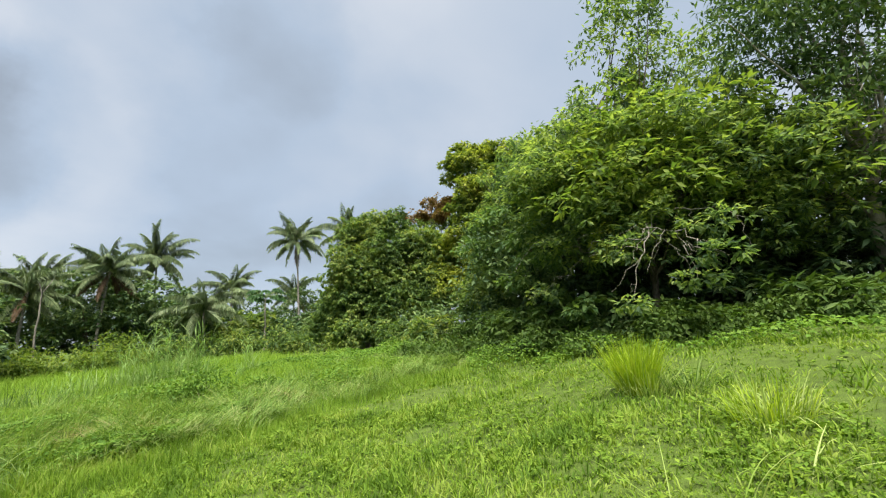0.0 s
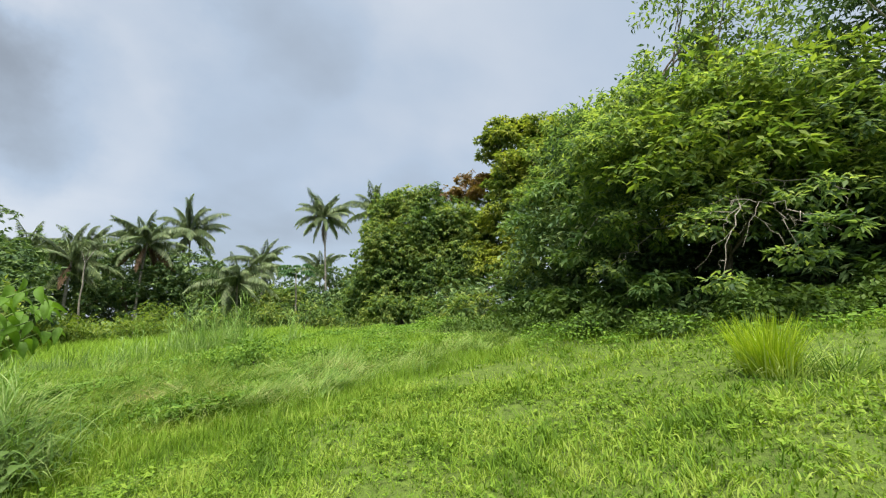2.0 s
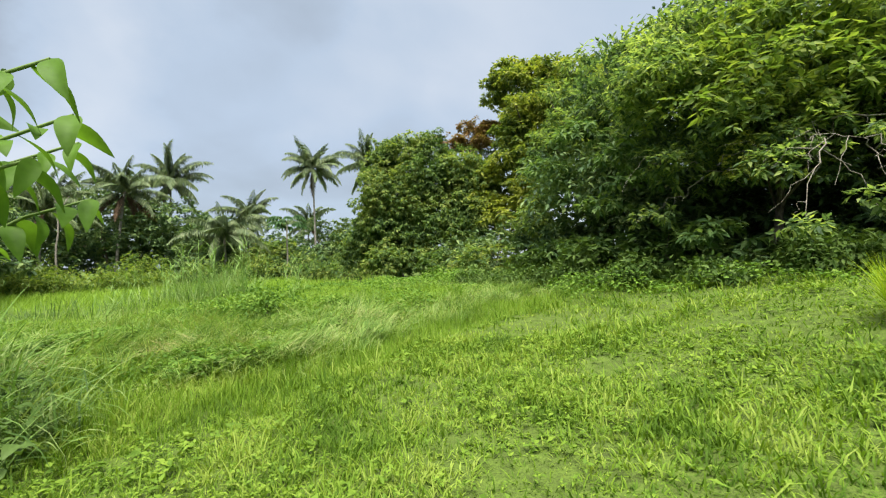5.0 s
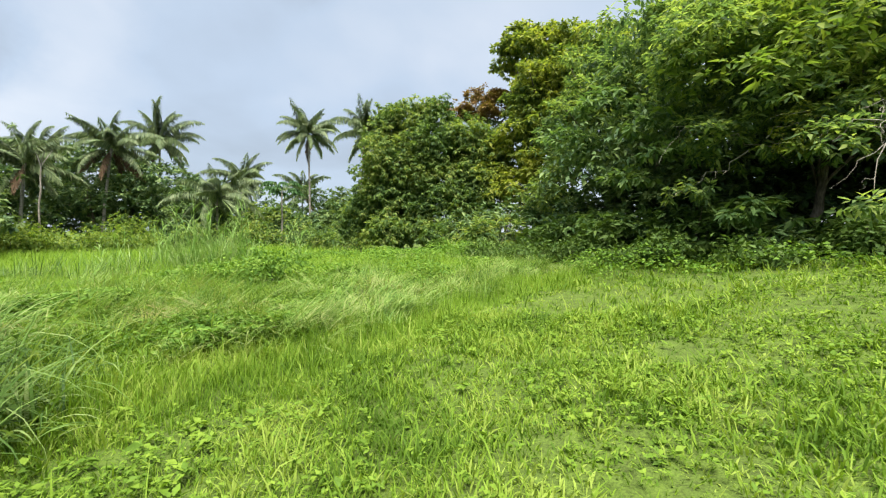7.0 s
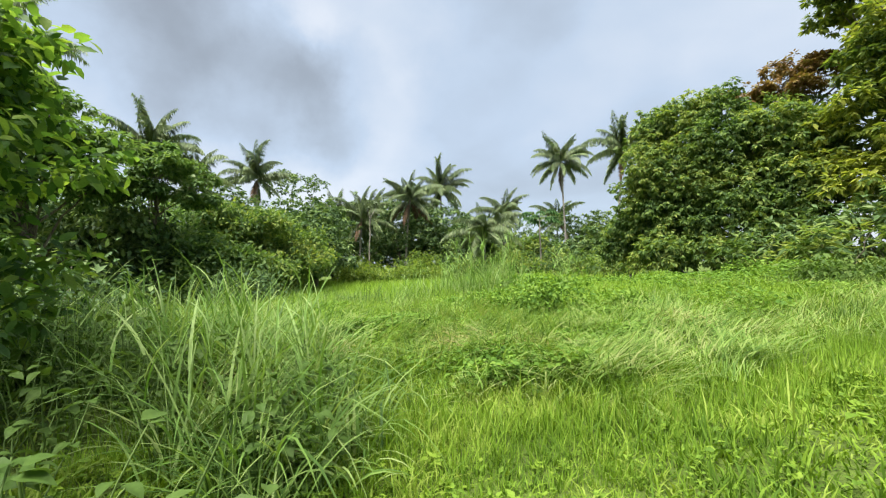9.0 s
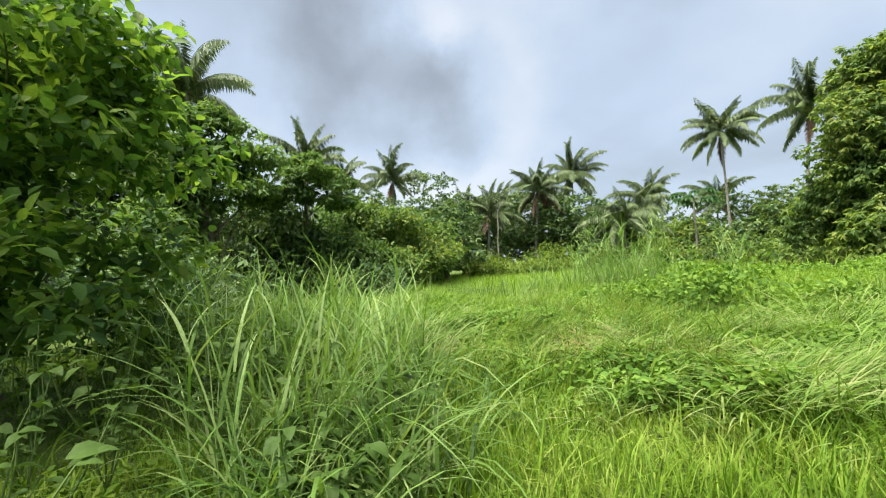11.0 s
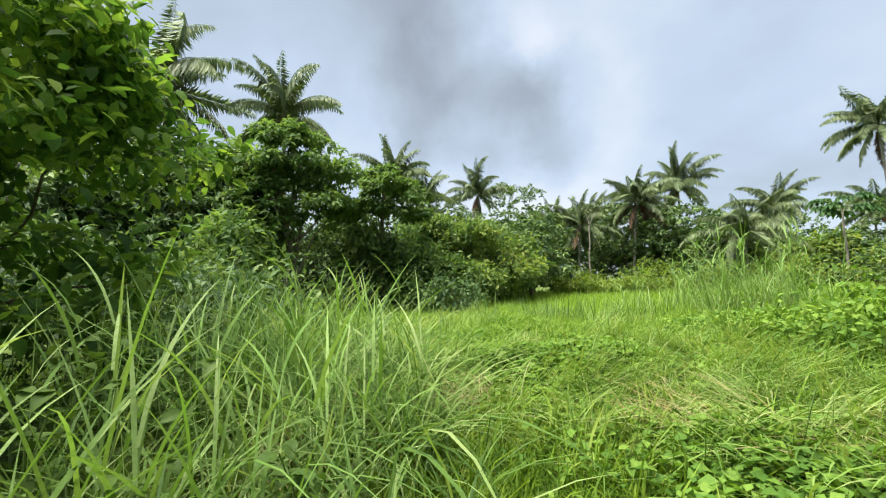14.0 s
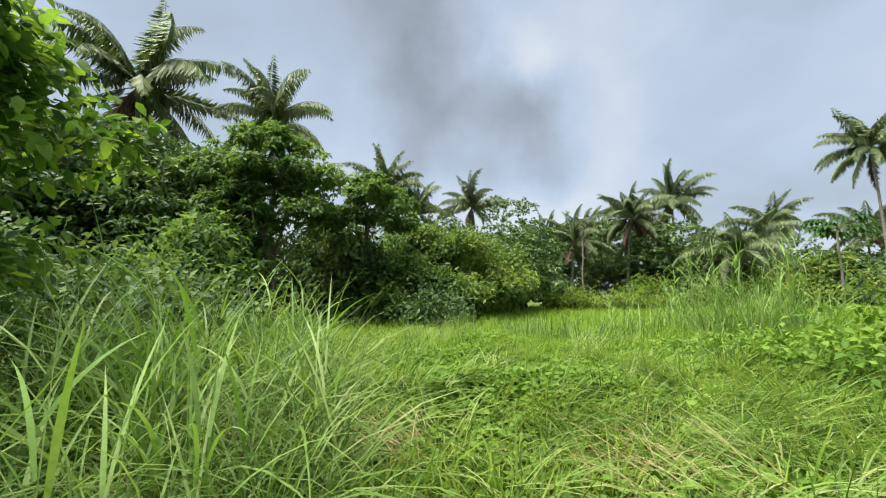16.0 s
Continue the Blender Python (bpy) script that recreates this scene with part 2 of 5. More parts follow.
def height(x, y):
    """The lie of the land: level near the walk, a bank up to the right and towards the trees, falling off to the far left."""
    x, y = np.asarray(x, float), np.asarray(y, float)
    right = np.log1p(np.exp(np.clip(2 * (x + 0.6), -30, 30))) / 2
    h = -0.27 + 1.5 * np.tanh(0.2 * right / 1.5)
    h = h + 0.5 * smooth((y - 12) / 9) * (1 - smooth((-x - 3) / 9))
    h = h - 0.75 * smooth((-x - 9) / 22)
    h = h - 0.24 * np.exp(-(((x + 5.6) / 2.6) ** 2 + ((y - 5.4) / 2.8) ** 2))
    near = 1 - smooth((np.hypot(x + 3, y - 6) - 25) / 30)
    h = h + near * (0.035 * np.sin(1.7 * x + 0.6 * y) * np.sin(1.3 * y - 0.4 * x + 1) + 0.03 * np.sin(3.1 * x - 1.9 * y))
    return h


def mesh_of(name, verts, faces, mat, sleek=False):
    """A mesh from arrays: faces is one array of triangles or quads, or a list of such arrays."""
    verts = np.asarray(verts, np.float32).reshape(-1, 3)
    lots = faces if isinstance(faces, list) else [faces]
    lots = [np.asarray(f, np.int32) for f in lots if len(f)]
    me = bpy.data.meshes.new(name)
    me.vertices.add(len(verts))
    me.vertices.foreach_set("co", verts.ravel())
    sizes = np.concatenate([np.full(len(f), f.shape[1], np.int32) for f in lots])
    loops = np.concatenate([f.ravel() for f in lots])
    me.loops.add(len(loops))
    me.loops.foreach_set("vertex_index", loops)
    me.polygons.add(len(sizes))
    me.polygons.foreach_set("loop_start", np.r_[0, np.cumsum(sizes)[:-1]].astype(np.int32))
    me.polygons.foreach_set("loop_total", sizes)
    if sleek:
        me.polygons.foreach_set("use_smooth", np.ones(len(sizes), bool))
    me.materials.append(mat)
    me.update(calc_edges=True)
    me.validate()
    return me


def joined(*lots):
    """Joins pairs of verts and a list of face arrays."""
    verts, faces, n = [], [], 0
    for v, fs in lots:
        verts.append(v)
        faces += [f + n for f in fs]
        n += len(v)
    return np.concatenate(verts), faces


def thing(name, at, label, category, group=""):
    ob = new(name)
    ob.empty_display_size = 0.2
    ob.location = at
    return tagged(ob, label, category, group)


def part(name, built, mat, parent, label="", sleek=False):
    """One mesh under a thing; the verts are given in the world and moved to the parent's base."""
    verts, faces = built
    base = np.array(parent.location if parent.parent is None else (parent.parent.location + parent.location))
    ob = new(name, mesh_of(name, np.asarray(verts) - base, faces, mat, sleek))
    ob.parent = parent
    if label:
        tagged(ob, label)
    return ob


def stuff(name, built, mat, label, category):
    verts, faces = built
    return tagged(new(name, mesh_of(name, verts, faces, mat)), label, category, kind="stuff")


def unit(v):
    return v / np.maximum(np.linalg.norm(v, axis=-1, keepdims=True), 1e-9)


def blades(base, length, width, yaw, lean, bend, k=3, twist=0.0):
    """Grass blades: k segments each, leaning from the upright by lean and bending on by bend (radians) towards yaw."""
    n = len(base)
    s = (np.arange(k) + 0.5) / k
    ang = lean[:, None] + bend[:, None] * s[None]
    step = (length / k)[:, None]
    out = np.concatenate([np.zeros((n, 1)), np.cumsum(np.sin(ang) * step, 1)], 1)
    up = np.concatenate([np.zeros((n, 1)), np.cumsum(np.cos(ang) * step, 1)], 1)
    way = np.stack([-np.sin(yaw), np.cos(yaw)], -1)
    turn = yaw + rng.normal(0, 0.5, n) + twist
    side = np.stack([np.cos(turn), np.sin(turn), 0 * yaw], -1)
    mid = np.concatenate([way[:, None] * out[..., None], up[..., None]], -1) + base[:, None]
    w = width[:, None] * (0.65 + 0.35 * np.minimum(1, np.arange(k) / k * 3)) * (1 - (np.arange(k) / k) ** 2.2)
    left = mid[:, :k] - side[:, None] * w[..., None] / 2
    right = mid[:, :k] + side[:, None] * w[..., None] / 2
    verts = np.concatenate([np.stack([left, right], 2).reshape(n, 2 * k, 3), mid[:, k:]], 1)
    first = (np.arange(n) * (2 * k + 1))[:, None]
    quads = [first + np.array([[2 * j, 2 * j + 1, 2 * j + 3, 2 * j + 2]]) for j in range(k - 1)]
    tips = first + np.array([[2 * k - 2, 2 * k - 1, 2 * k]])
    return verts.reshape(-1, 3), ([np.concatenate(quads)] if quads else []) + [tips]


def leaves(base, way, face, length, width, droop=0.15, oval=False):
    """Leaves from base along way, turned up to face; folded kites, or ovals of four facets."""
    n = len(base)
    way = unit(way)
    side = unit(np.cross(way, face))
    top = np.cross(side, way)
    L, W = length[:, None], width[:, None]
    tip = base + way * L - top * L * droop
    first = (np.arange(n))[:, None]
    if not oval:
        mid = base + way * L * 0.42 + top * W * 0.12
        verts = np.stack([base, mid - side * W / 2, tip, mid + side * W / 2], 1)
        f = first * 4
        return verts.reshape(-1, 3), [np.concatenate([f + np.array([[0, 1, 2]]), f + np.array([[0, 2, 3]])])]
    a = base + way * L * 0.28 + top * W * 0.1
    b = base + way * L * 0.66 + top * (W * 0.1 - L * droop * 0.35)
    mid = base + way * L * 0.48 - top * L * droop * 0.1
    verts = np.stack([base, a - side * W * 0.46, b - side * W * 0.40, tip, b + side * W * 0.40, a + side * W * 0.46, mid], 1)
    f = first * 7
    return verts.reshape(-1, 3), [np.concatenate([f + np.array([[j, (j + 1) % 6, 6]]) for j in range(6)])]


def tube(path, radii, sides=7):
    """A tapered round limb along a path."""
    path, radii = np.asarray(path, float), np.asarray(radii, float)
    tang = unit(np.gradient(path, axis=0))
    ref = np.where(np.abs(tang[:, 2:3]) > 0.9, np.array([[1.0, 0, 0]]), np.array([[0, 0, 1.0]]))
    u = unit(np.cross(tang, ref))
    for j in range(1, len(u)):
        if u[j] @ u[j - 1] < 0:
            u[j] = -u[j]
    v = np.cross(tang, u)
    a = np.arange(sides) * 2 * np.pi / sides
    ring = path[:, None] + radii[:, None, None] * (np.cos(a)[None, :, None] * u[:, None] + np.sin(a)[None, :, None] * v[:, None])
    n, j = len(path), np.arange(sides)
    quads = np.concatenate([np.stack([i * sides + j, i * sides + (j + 1) % sides, (i + 1) * sides + (j + 1) % sides, (i + 1) * sides + j], -1) for i in range(n - 1)])
    return ring.reshape(-1, 3), [quads]


def arc(a, b, sag=0.0, wob=0.0, n=7):
    """A limb's line from a to b, lifted in the middle by sag and a little crooked."""
    a, b = np.asarray(a, float), np.asarray(b, float)
    s = np.linspace(0, 1, n)[:, None]
    p = a + (b - a) * s + np.array([0, 0, 1.0]) * sag * 4 * s * (1 - s)
    return p + rng.normal(0, wob, (n, 3)) * np.sin(np.pi * s)


def lobed(blobs, k):
    """Breaks big masses of leaves into many smaller rounded ones over their surface."""
    out = []
    for b in blobs:
        d = unit(rng.normal(0, 1, (k * 3, 3)))
        d = d[d[:, 2] > -0.55][:k]
        mean = (b[3] + b[4] + b[5]) / 3
        for q in d:
            r = mean * rng.uniform(0.24, 0.56)
            c = np.array(b[:3]) + q * np.array(b[3:6]) * rng.uniform(0.65, 1.16)
            out.append((c[0], c[1], c[2], r * 1.15, r * 1.15, r * 0.8))
    return out


def shell(blobs, count, depth=0.35, low=-0.75, lump=0.22):
    """Points near the surface of some lumpy ellipsoids, with the way out; blobs: centre, radii."""
    size = np.array([(b[3] * b[4] + b[4] * b[5] + b[3] * b[5]) for b in blobs])
    pts, outs = [], []
    for b, n in zip(blobs, (count * size / size.sum()).astype(int) + 1):
        d = unit(rng.normal(0, 1, (int(n * 1.8), 3)))
        d = d[d[:, 2] > low][:n]
        field = sum(np.sin(d @ q * k + p) for q, k, p in zip(unit(rng.normal(0, 1, (7, 3))), rng.uniform(4, 9, 7), rng.uniform(0, 6, 7))) / 3
        r = 1 + lump * field - depth * rng.random(len(d)) ** 2
        pts.append(np.array(b[:3]) + d * r[:, None] * np.array(b[3:6]))
        outs.append(unit(d / np.array(b[3:6])))
    return np.concatenate(pts), np.concatenate(outs)


def foliage(pts, outs, per, spread, length, width, rosette=False, hang=0.4, oval=False, droop=0.15):
    """Leaves in twigs at pts: a rosette spreads from one point, the rest sit loosely round it."""
    n = len(pts)
    c, o = np.repeat(pts, per, 0), np.repeat(outs, per, 0)
    m = n * per
    jit = rng.normal(0, 1, (m, 3))
    if rosette:
        a = rng.random(m) * 2 * np.pi
        way = np.stack([np.cos(a), np.sin(a), rng.normal(-hang, 0.5, m)], -1) + 0.55 * o
        base = c + 0.03 * jit + unit(way) * 0.04
    else:
        base = c + jit * spread
        way = 0.7 * o + 0.75 * rng.normal(0, 1, (m, 3)) + np.array([0, 0, -hang])
    face = np.array([0, 0, 1.0]) + 0.5 * o + 0.45 * rng.normal(0, 1, (m, 3))
    size = rng.uniform(0.65, 1.2, m)
    return leaves(base, way, face, length * size, width * size, droop, oval)


# ---------------------------------------------------------------- the land


def build_ground():
    far = np.array([60, 80, 110, 160, 250, 400, 700, 1200, 2500.0])
    xs = np.concatenate([-far[::-1], np.arange(-48, 48.1, 0.8), far])
    ys = xs + 10
    gx, gy = np.meshgrid(xs, ys)
    verts = np.stack([gx, gy, height(gx, gy)], -1).reshape(-1, 3)
    n = len(xs)
    i = (np.arange(n - 1)[:, None] * n + np.arange(n - 1)).ravel()
    ob = new("ground", mesh_of("ground", verts, np.stack([i, i + 1, i + n + 1, i + n], -1), SOIL, True))
    tagged(ob, "grassy earth of an open field rising towards trees", "ground", kind="structure")


EDGE_X = np.array([-30, -8, -5.4, -4.8, -3.6, -2.5, -1.0, 0.6, 2.0, 3.6, 5.0, 6.5, 20])
EDGE_Y = np.array([2.0, 4.0, 5.4, 6.1, 7.2, 9.5, 11.8, 12.6, 11.9, 10.2, 8.8, 7.8, 7.0])
TRACK = np.array([eye[:2] for _, eye, _, _ in PATH])


def beyond(x, y):
    """How far a spot lies past the edge of the mown part."""
    return y - np.interp(x, EDGE_X, EDGE_Y)


def off_track(x, y):
    d = np.full(len(x), 1e9)
    for a in TRACK:
        d = np.minimum(d, np.hypot(x - a[0], y - a[1]))
    return d


def patchy(x, y, k, seed):
    """A slow field from 0 to 1 over the ground, for patches."""
    g = np.random.default_rng(seed)
    f = sum(np.sin(k * (x * np.cos(a) + y * np.sin(a)) * m + p) for a, m, p in zip(g.uniform(0, 6.3, 6), g.uniform(0.6, 1.7, 6), g.uniform(0, 6.3, 6)))
    return smooth(0.5 + f / 6)


def scatter(n, x0, x1, y0, y1):
    return rng.uniform(x0, x1, n), rng.uniform(y0, y1, n)


def onto(x, y, sink=0.01):
    return np.stack([x, y, height(x, y) - sink], -1)


def build_lawn():
    # finer and denser where the walk passes, coarser further off and under the long grass
    x1, y1 = scatter(36000, -7.6, 3.8, 0.2, 9.0)
    near = np.full(len(x1), 99.0)
    for q in TRACK:
        near = np.minimum(near, np.hypot(x1 - q[0], y1 - q[1]))
    pick = rng.random(len(x1)) < 1.3 - near / 5.5
    x2, y2 = scatter(15000, -13, 11, 0, 16)
    x3, y3 = scatter(1500, -8, 9, -6, 1)
    x, y = np.r_[x1[pick], x2, x3], np.r_[y1[pick], y2, y3]
    u = beyond(x, y)
    p = patchy(x, y, 2.6, 3)
    keep = (u < np.where(x > 1, 3.5, 6.5)) & (rng.random(len(x)) < 0.75 + 0.4 * p) & (off_track(x, y) < 11)
    x, y, p, u = x[keep], y[keep], p[keep], u[keep]
    n, per = len(x), 5
    m = n * per
    far = np.minimum(np.hypot(x + 2, y - 1), off_track(x, y) * 1.3 + 1)
    tall = (0.04 + 0.04 * p + 0.06 * patchy(x, y, 1.1, 9) ** 2 + 0.06 * smooth((u + 0.8) / 1.2)) * rng.lognormal(0, 0.38, n)
    out = rng.random(m) * 6.3
    r = np.repeat(0.02 + 0.005 * far, per) * np.sqrt(rng.random(m)) * 1.7
    bx, by = np.repeat(x, per) + r * np.cos(out), np.repeat(y, per) + r * np.sin(out)
    wide = np.repeat(0.0082 + 0.0018 * far, per)
    lot = blades(onto(bx, by), np.repeat(tall, per) * rng.uniform(0.6, 1.6, m), wide * rng.uniform(0.7, 1.4, m), out - np.pi / 2 + rng.normal(0, 0.6, m), rng.uniform(0, 0.6, m), rng.uniform(0.2, 1.6, m), 2)
    stuff("lawn_grass", lot, LAWN, "short bright green mown grass with lush patches", "grass")
    # clover and broad weeds among the grass
    x1, y1 = scatter(13000, -7.5, 3.8, 0, 9)
    x2, y2 = scatter(4500, -8, 11, 0, 16)
    x, y = np.r_[x1, x2], np.r_[y1, y2]
    keep = (beyond(x, y) < 0.4) & (rng.random(len(x)) < 0.15 + patchy(x, y, 1.9, 21) ** 1.3)
    x, y = x[keep], y[keep]
    n, per = len(x), 6
    m = n * per
    a = rng.random(m) * 6.3
    size = np.repeat(rng.lognormal(-3.95, 0.35, n) * (1 + 0.06 * np.hypot(x + 2, y - 1)), per) * rng.uniform(0.7, 1.2, m)
    base = onto(np.repeat(x, per), np.repeat(y, per))
    base[:, 2] += np.repeat(rng.uniform(0.03, 0.11, n), per) + rng.uniform(-0.02, 0.02, m)
    base[:, :2] += rng.normal(0, 0.012, (m, 2))
    way = np.stack([np.cos(a), np.sin(a), rng.uniform(-0.3, 0.8, m)], -1)
    face = np.array([0, 0, 1.0]) + rng.normal(0, 0.3, (m, 3))
    stuff("lawn_weeds", leaves(base, way, face, size * 1.5, size * 0.85), LAWN_LEAF, "small broad-leaved weeds among the mown grass", "weeds")


def build_meadow():
    # upright bright grass along the mown edge
    x, y = scatter(90000, -8, 3, 4, 15)
    u = beyond(x, y)
    keep = (u > -0.25) & (u < 1.7 + 1.2 * (patchy(x, y, 1.3, 5) - 0.5)) & (x < 0.5 + rng.normal(0, 0.8, len(x))) & (rng.random(len(x)) < 0.75)
    x, y, u = x[keep], y[keep], u[keep]
    n = len(x)
    tall = 0.13 + 0.18 * smooth(u / 0.9) * (0.6 + 0.5 * patchy(x, y, 2.0, 6))
    lot = blades(onto(x, y), tall * rng.uniform(0.7, 1.35, n), rng.uniform(0.006, 0.012, n), rng.random(n) * 6.3, rng.uniform(0, 0.2, n), rng.uniform(0.05, 0.7, n), 3)
    stuff("upright_grass", lot, BRIGHT, "upright bright lime-green grass beside the mown part", "grass")
    # grass laid flat in sweeps
    x, y = scatter(4000, -15, 1.5, 5.5, 16)
    u = beyond(x, y)
    p = patchy(x, y, 1.6, 11)
    keep = (u > 1.3) & (u < 6.5) & (rng.random(len(x)) < 0.15 + 1.0 * p) & (p > 0.2) & ((x < -5.9) | (u > 1.6))
    x, y, p = x[keep], y[keep], p[keep]
    n, per = len(x), 13
    m = n * per
    yaw = np.repeat(-1.5 + 0.8 * np.sin(1.1 * x + 0.7 * y) + rng.normal(0, 0.75, n), per) + rng.normal(0, 0.35, m)
    base = onto(np.repeat(x, per) + rng.normal(0, 0.07, m), np.repeat(y, per) + rng.normal(0, 0.07, m))
    base[:, 2] += np.repeat(0.02 + 0.3 * p * rng.uniform(0.0, 1.2, n), per) + rng.normal(0, 0.04, m)
    lot = blades(base, np.repeat(rng.uniform(0.2, 0.5, n), per) * rng.uniform(0.7, 1.25, m), rng.uniform(0.009, 0.019, m), yaw, rng.uniform(0.55, 1.25, m), rng.uniform(0.5, 1.2, m), 4)
    stuff("flattened_grass", lot, FLAT, "long pale green grass laid flat in sweeping mats", "grass")
    # swaths of long grass bent over together, dark hollows under their lee
    x, y = scatter(1500, -15, 1.0, 5.8, 17)
    u = beyond(x, y)
    keep = (u > 1.1) & (u < 7.5) & (off_track(x, y) > 1.5) & (rng.random(len(x)) < 0.1 + 0.9 * patchy(x, y, 1.5, 61))
    x, y = x[keep][:330], y[keep][:330]
    n, per = len(x), 50
    m = n * per
    course = -1.5 + 0.9 * np.sin(0.8 * x + 0.5 * y) + rng.normal(0, 1.0, n)
    along = np.repeat(course, per)
    off = rng.uniform(-0.5, 0.5, m) * np.repeat(rng.uniform(0.4, 1.1, n), per)
    back = rng.normal(0, 0.09, m)
    bx = np.repeat(x, per) + off * np.cos(along) - back * np.sin(along)
    by = np.repeat(y, per) + off * np.sin(along) + back * np.cos(along)
    size = np.repeat(rng.uniform(0.4, 0.85, n), per) * rng.uniform(0.6, 1.15, m)
    base = onto(bx, by)
    base[:, 2] += np.repeat(rng.uniform(0.0, 0.22, n), per)
    lot = blades(base, size, rng.uniform(0.008, 0.014, m), along + rng.normal(0, 0.3, m), rng.uniform(0.4, 1.25, m), rng.uniform(0.5, 1.4, m), 4)
    stuff("bent_grass_swaths", lot, FLAT, "long pale green grass bent over in arching swaths", "grass")
    # dry straw at a few tips
    spots = np.array([(-4.4, 11.2), (-4.0, 11.0), (-7.0, 8.1), (-5.9, 8.2), (-8.1, 6.9), (-8.9, 5.5), (-8.7, 5.7), (-8.3, 5.9), (-7.6, 5.6)])
    c = spots[rng.integers(0, len(spots), 1200)] + rng.normal(0, 0.22, (1200, 2))
    base = onto(c[:, 0], c[:, 1])
    base[:, 2] += rng.uniform(0.08, 0.26, 1200)
    lot = blades(base, rng.uniform(0.2, 0.5, 1200), rng.uniform(0.005, 0.009, 1200), 2.0 + rng.normal(0, 0.6, 1200), rng.uniform(0.9, 1.4, 1200), rng.uniform(0.2, 0.8, 1200), 3)
    stuff("dry_straw", lot, DRY, "withered straw-coloured grass ends in the mats", "dry grass")
    # standing grass over the rest of the field
    x1, y1 = scatter(60000, -16, 0, 6, 20)
    x2, y2 = scatter(75000, -45, 2, 3, 46)
    x, y = np.r_[x1, x2], np.r_[y1, y2]
    u = beyond(x, y)
    far = np.hypot(x + 4, y - 4)
    keep = (u > 2.0) & (rng.random(len(x)) < smooth((u - 2) / 6) * (0.35 + 0.6 * patchy(x, y, 0.8, 15))) & (y < 22 - 1.2 * (x + 4)) & ((x < -6) | (y < 17))
    x, y, far = x[keep], y[keep], far[keep]
    n = len(x)
    tall = 0.26 + 0.2 * patchy(x, y, 0.9, 17) + 0.35 * smooth((far - 16) / 14)
    lot = blades(onto(x, y), tall * rng.uniform(0.6, 1.35, n), 0.006 + 0.0011 * far, rng.random(n) * 6.3, rng.uniform(0, 0.35, n), rng.uniform(0.2, 1.2, n), 2)
    stuff("field_grass", lot, BRIGHT, "knee-high green grass over the open field", "grass")


def build_creepers():
    # leafy ground cover between the field and the trees
    x1, y1 = scatter(95000, -13, 12, 7, 26)
    x2, y2 = scatter(85000, -12.5, -5.0, 6.2, 13)
    x, y = np.r_[x1, x2], np.r_[y1, y2]
    u = beyond(x, y)
    p = patchy(x, y, 1.2, 31)
    bank = ((u > -1.5 + 1.5 * p) & (x > 0.5)) | ((u > 4.2) & (x > -7)) | ((u > 2.5) & (rng.random(len(x)) < p * p) & (x <= -4))
    bank |= (u > 1.9) & (x < -5.2) & (x > -12.5) & (y > 6.6) & (y < 13) & (rng.random(len(x)) < 0.2 + 0.6 * p)
    keep = bank & (rng.random(len(x)) < 0.35 + 0.65 * p)
    x, y, p = x[keep], y[keep], p[keep]
    n = len(x)
    base = onto(x, y)
    lumps = 0.2 + 0.6 * p * patchy(x, y, 2.4, 33)
    lumps = np.where(x < -4, 0.12 + 0.3 * lumps, lumps)
    base[:, 2] += lumps * rng.random(n) ** 0.45
    a = rng.random(n) * 6.3
    size = rng.uniform(0.035, 0.075, n) * (0.75 + 0.06 * np.hypot(x + 4, y - 4)) * np.where(x < -5, 1.08, 1.0)
    way = np.stack([np.cos(a), np.sin(a), rng.uniform(-0.5, 0.5, n)], -1)
    face = np.array([0, 0, 1.0]) + rng.normal(0, 0.45, (n, 3))
    stuff("ground_creeper", leaves(base, way, face, size * 1.2, size * 0.85), CREEPER, "fresh green creeper leaves covering the bank before the trees", "ground cover")


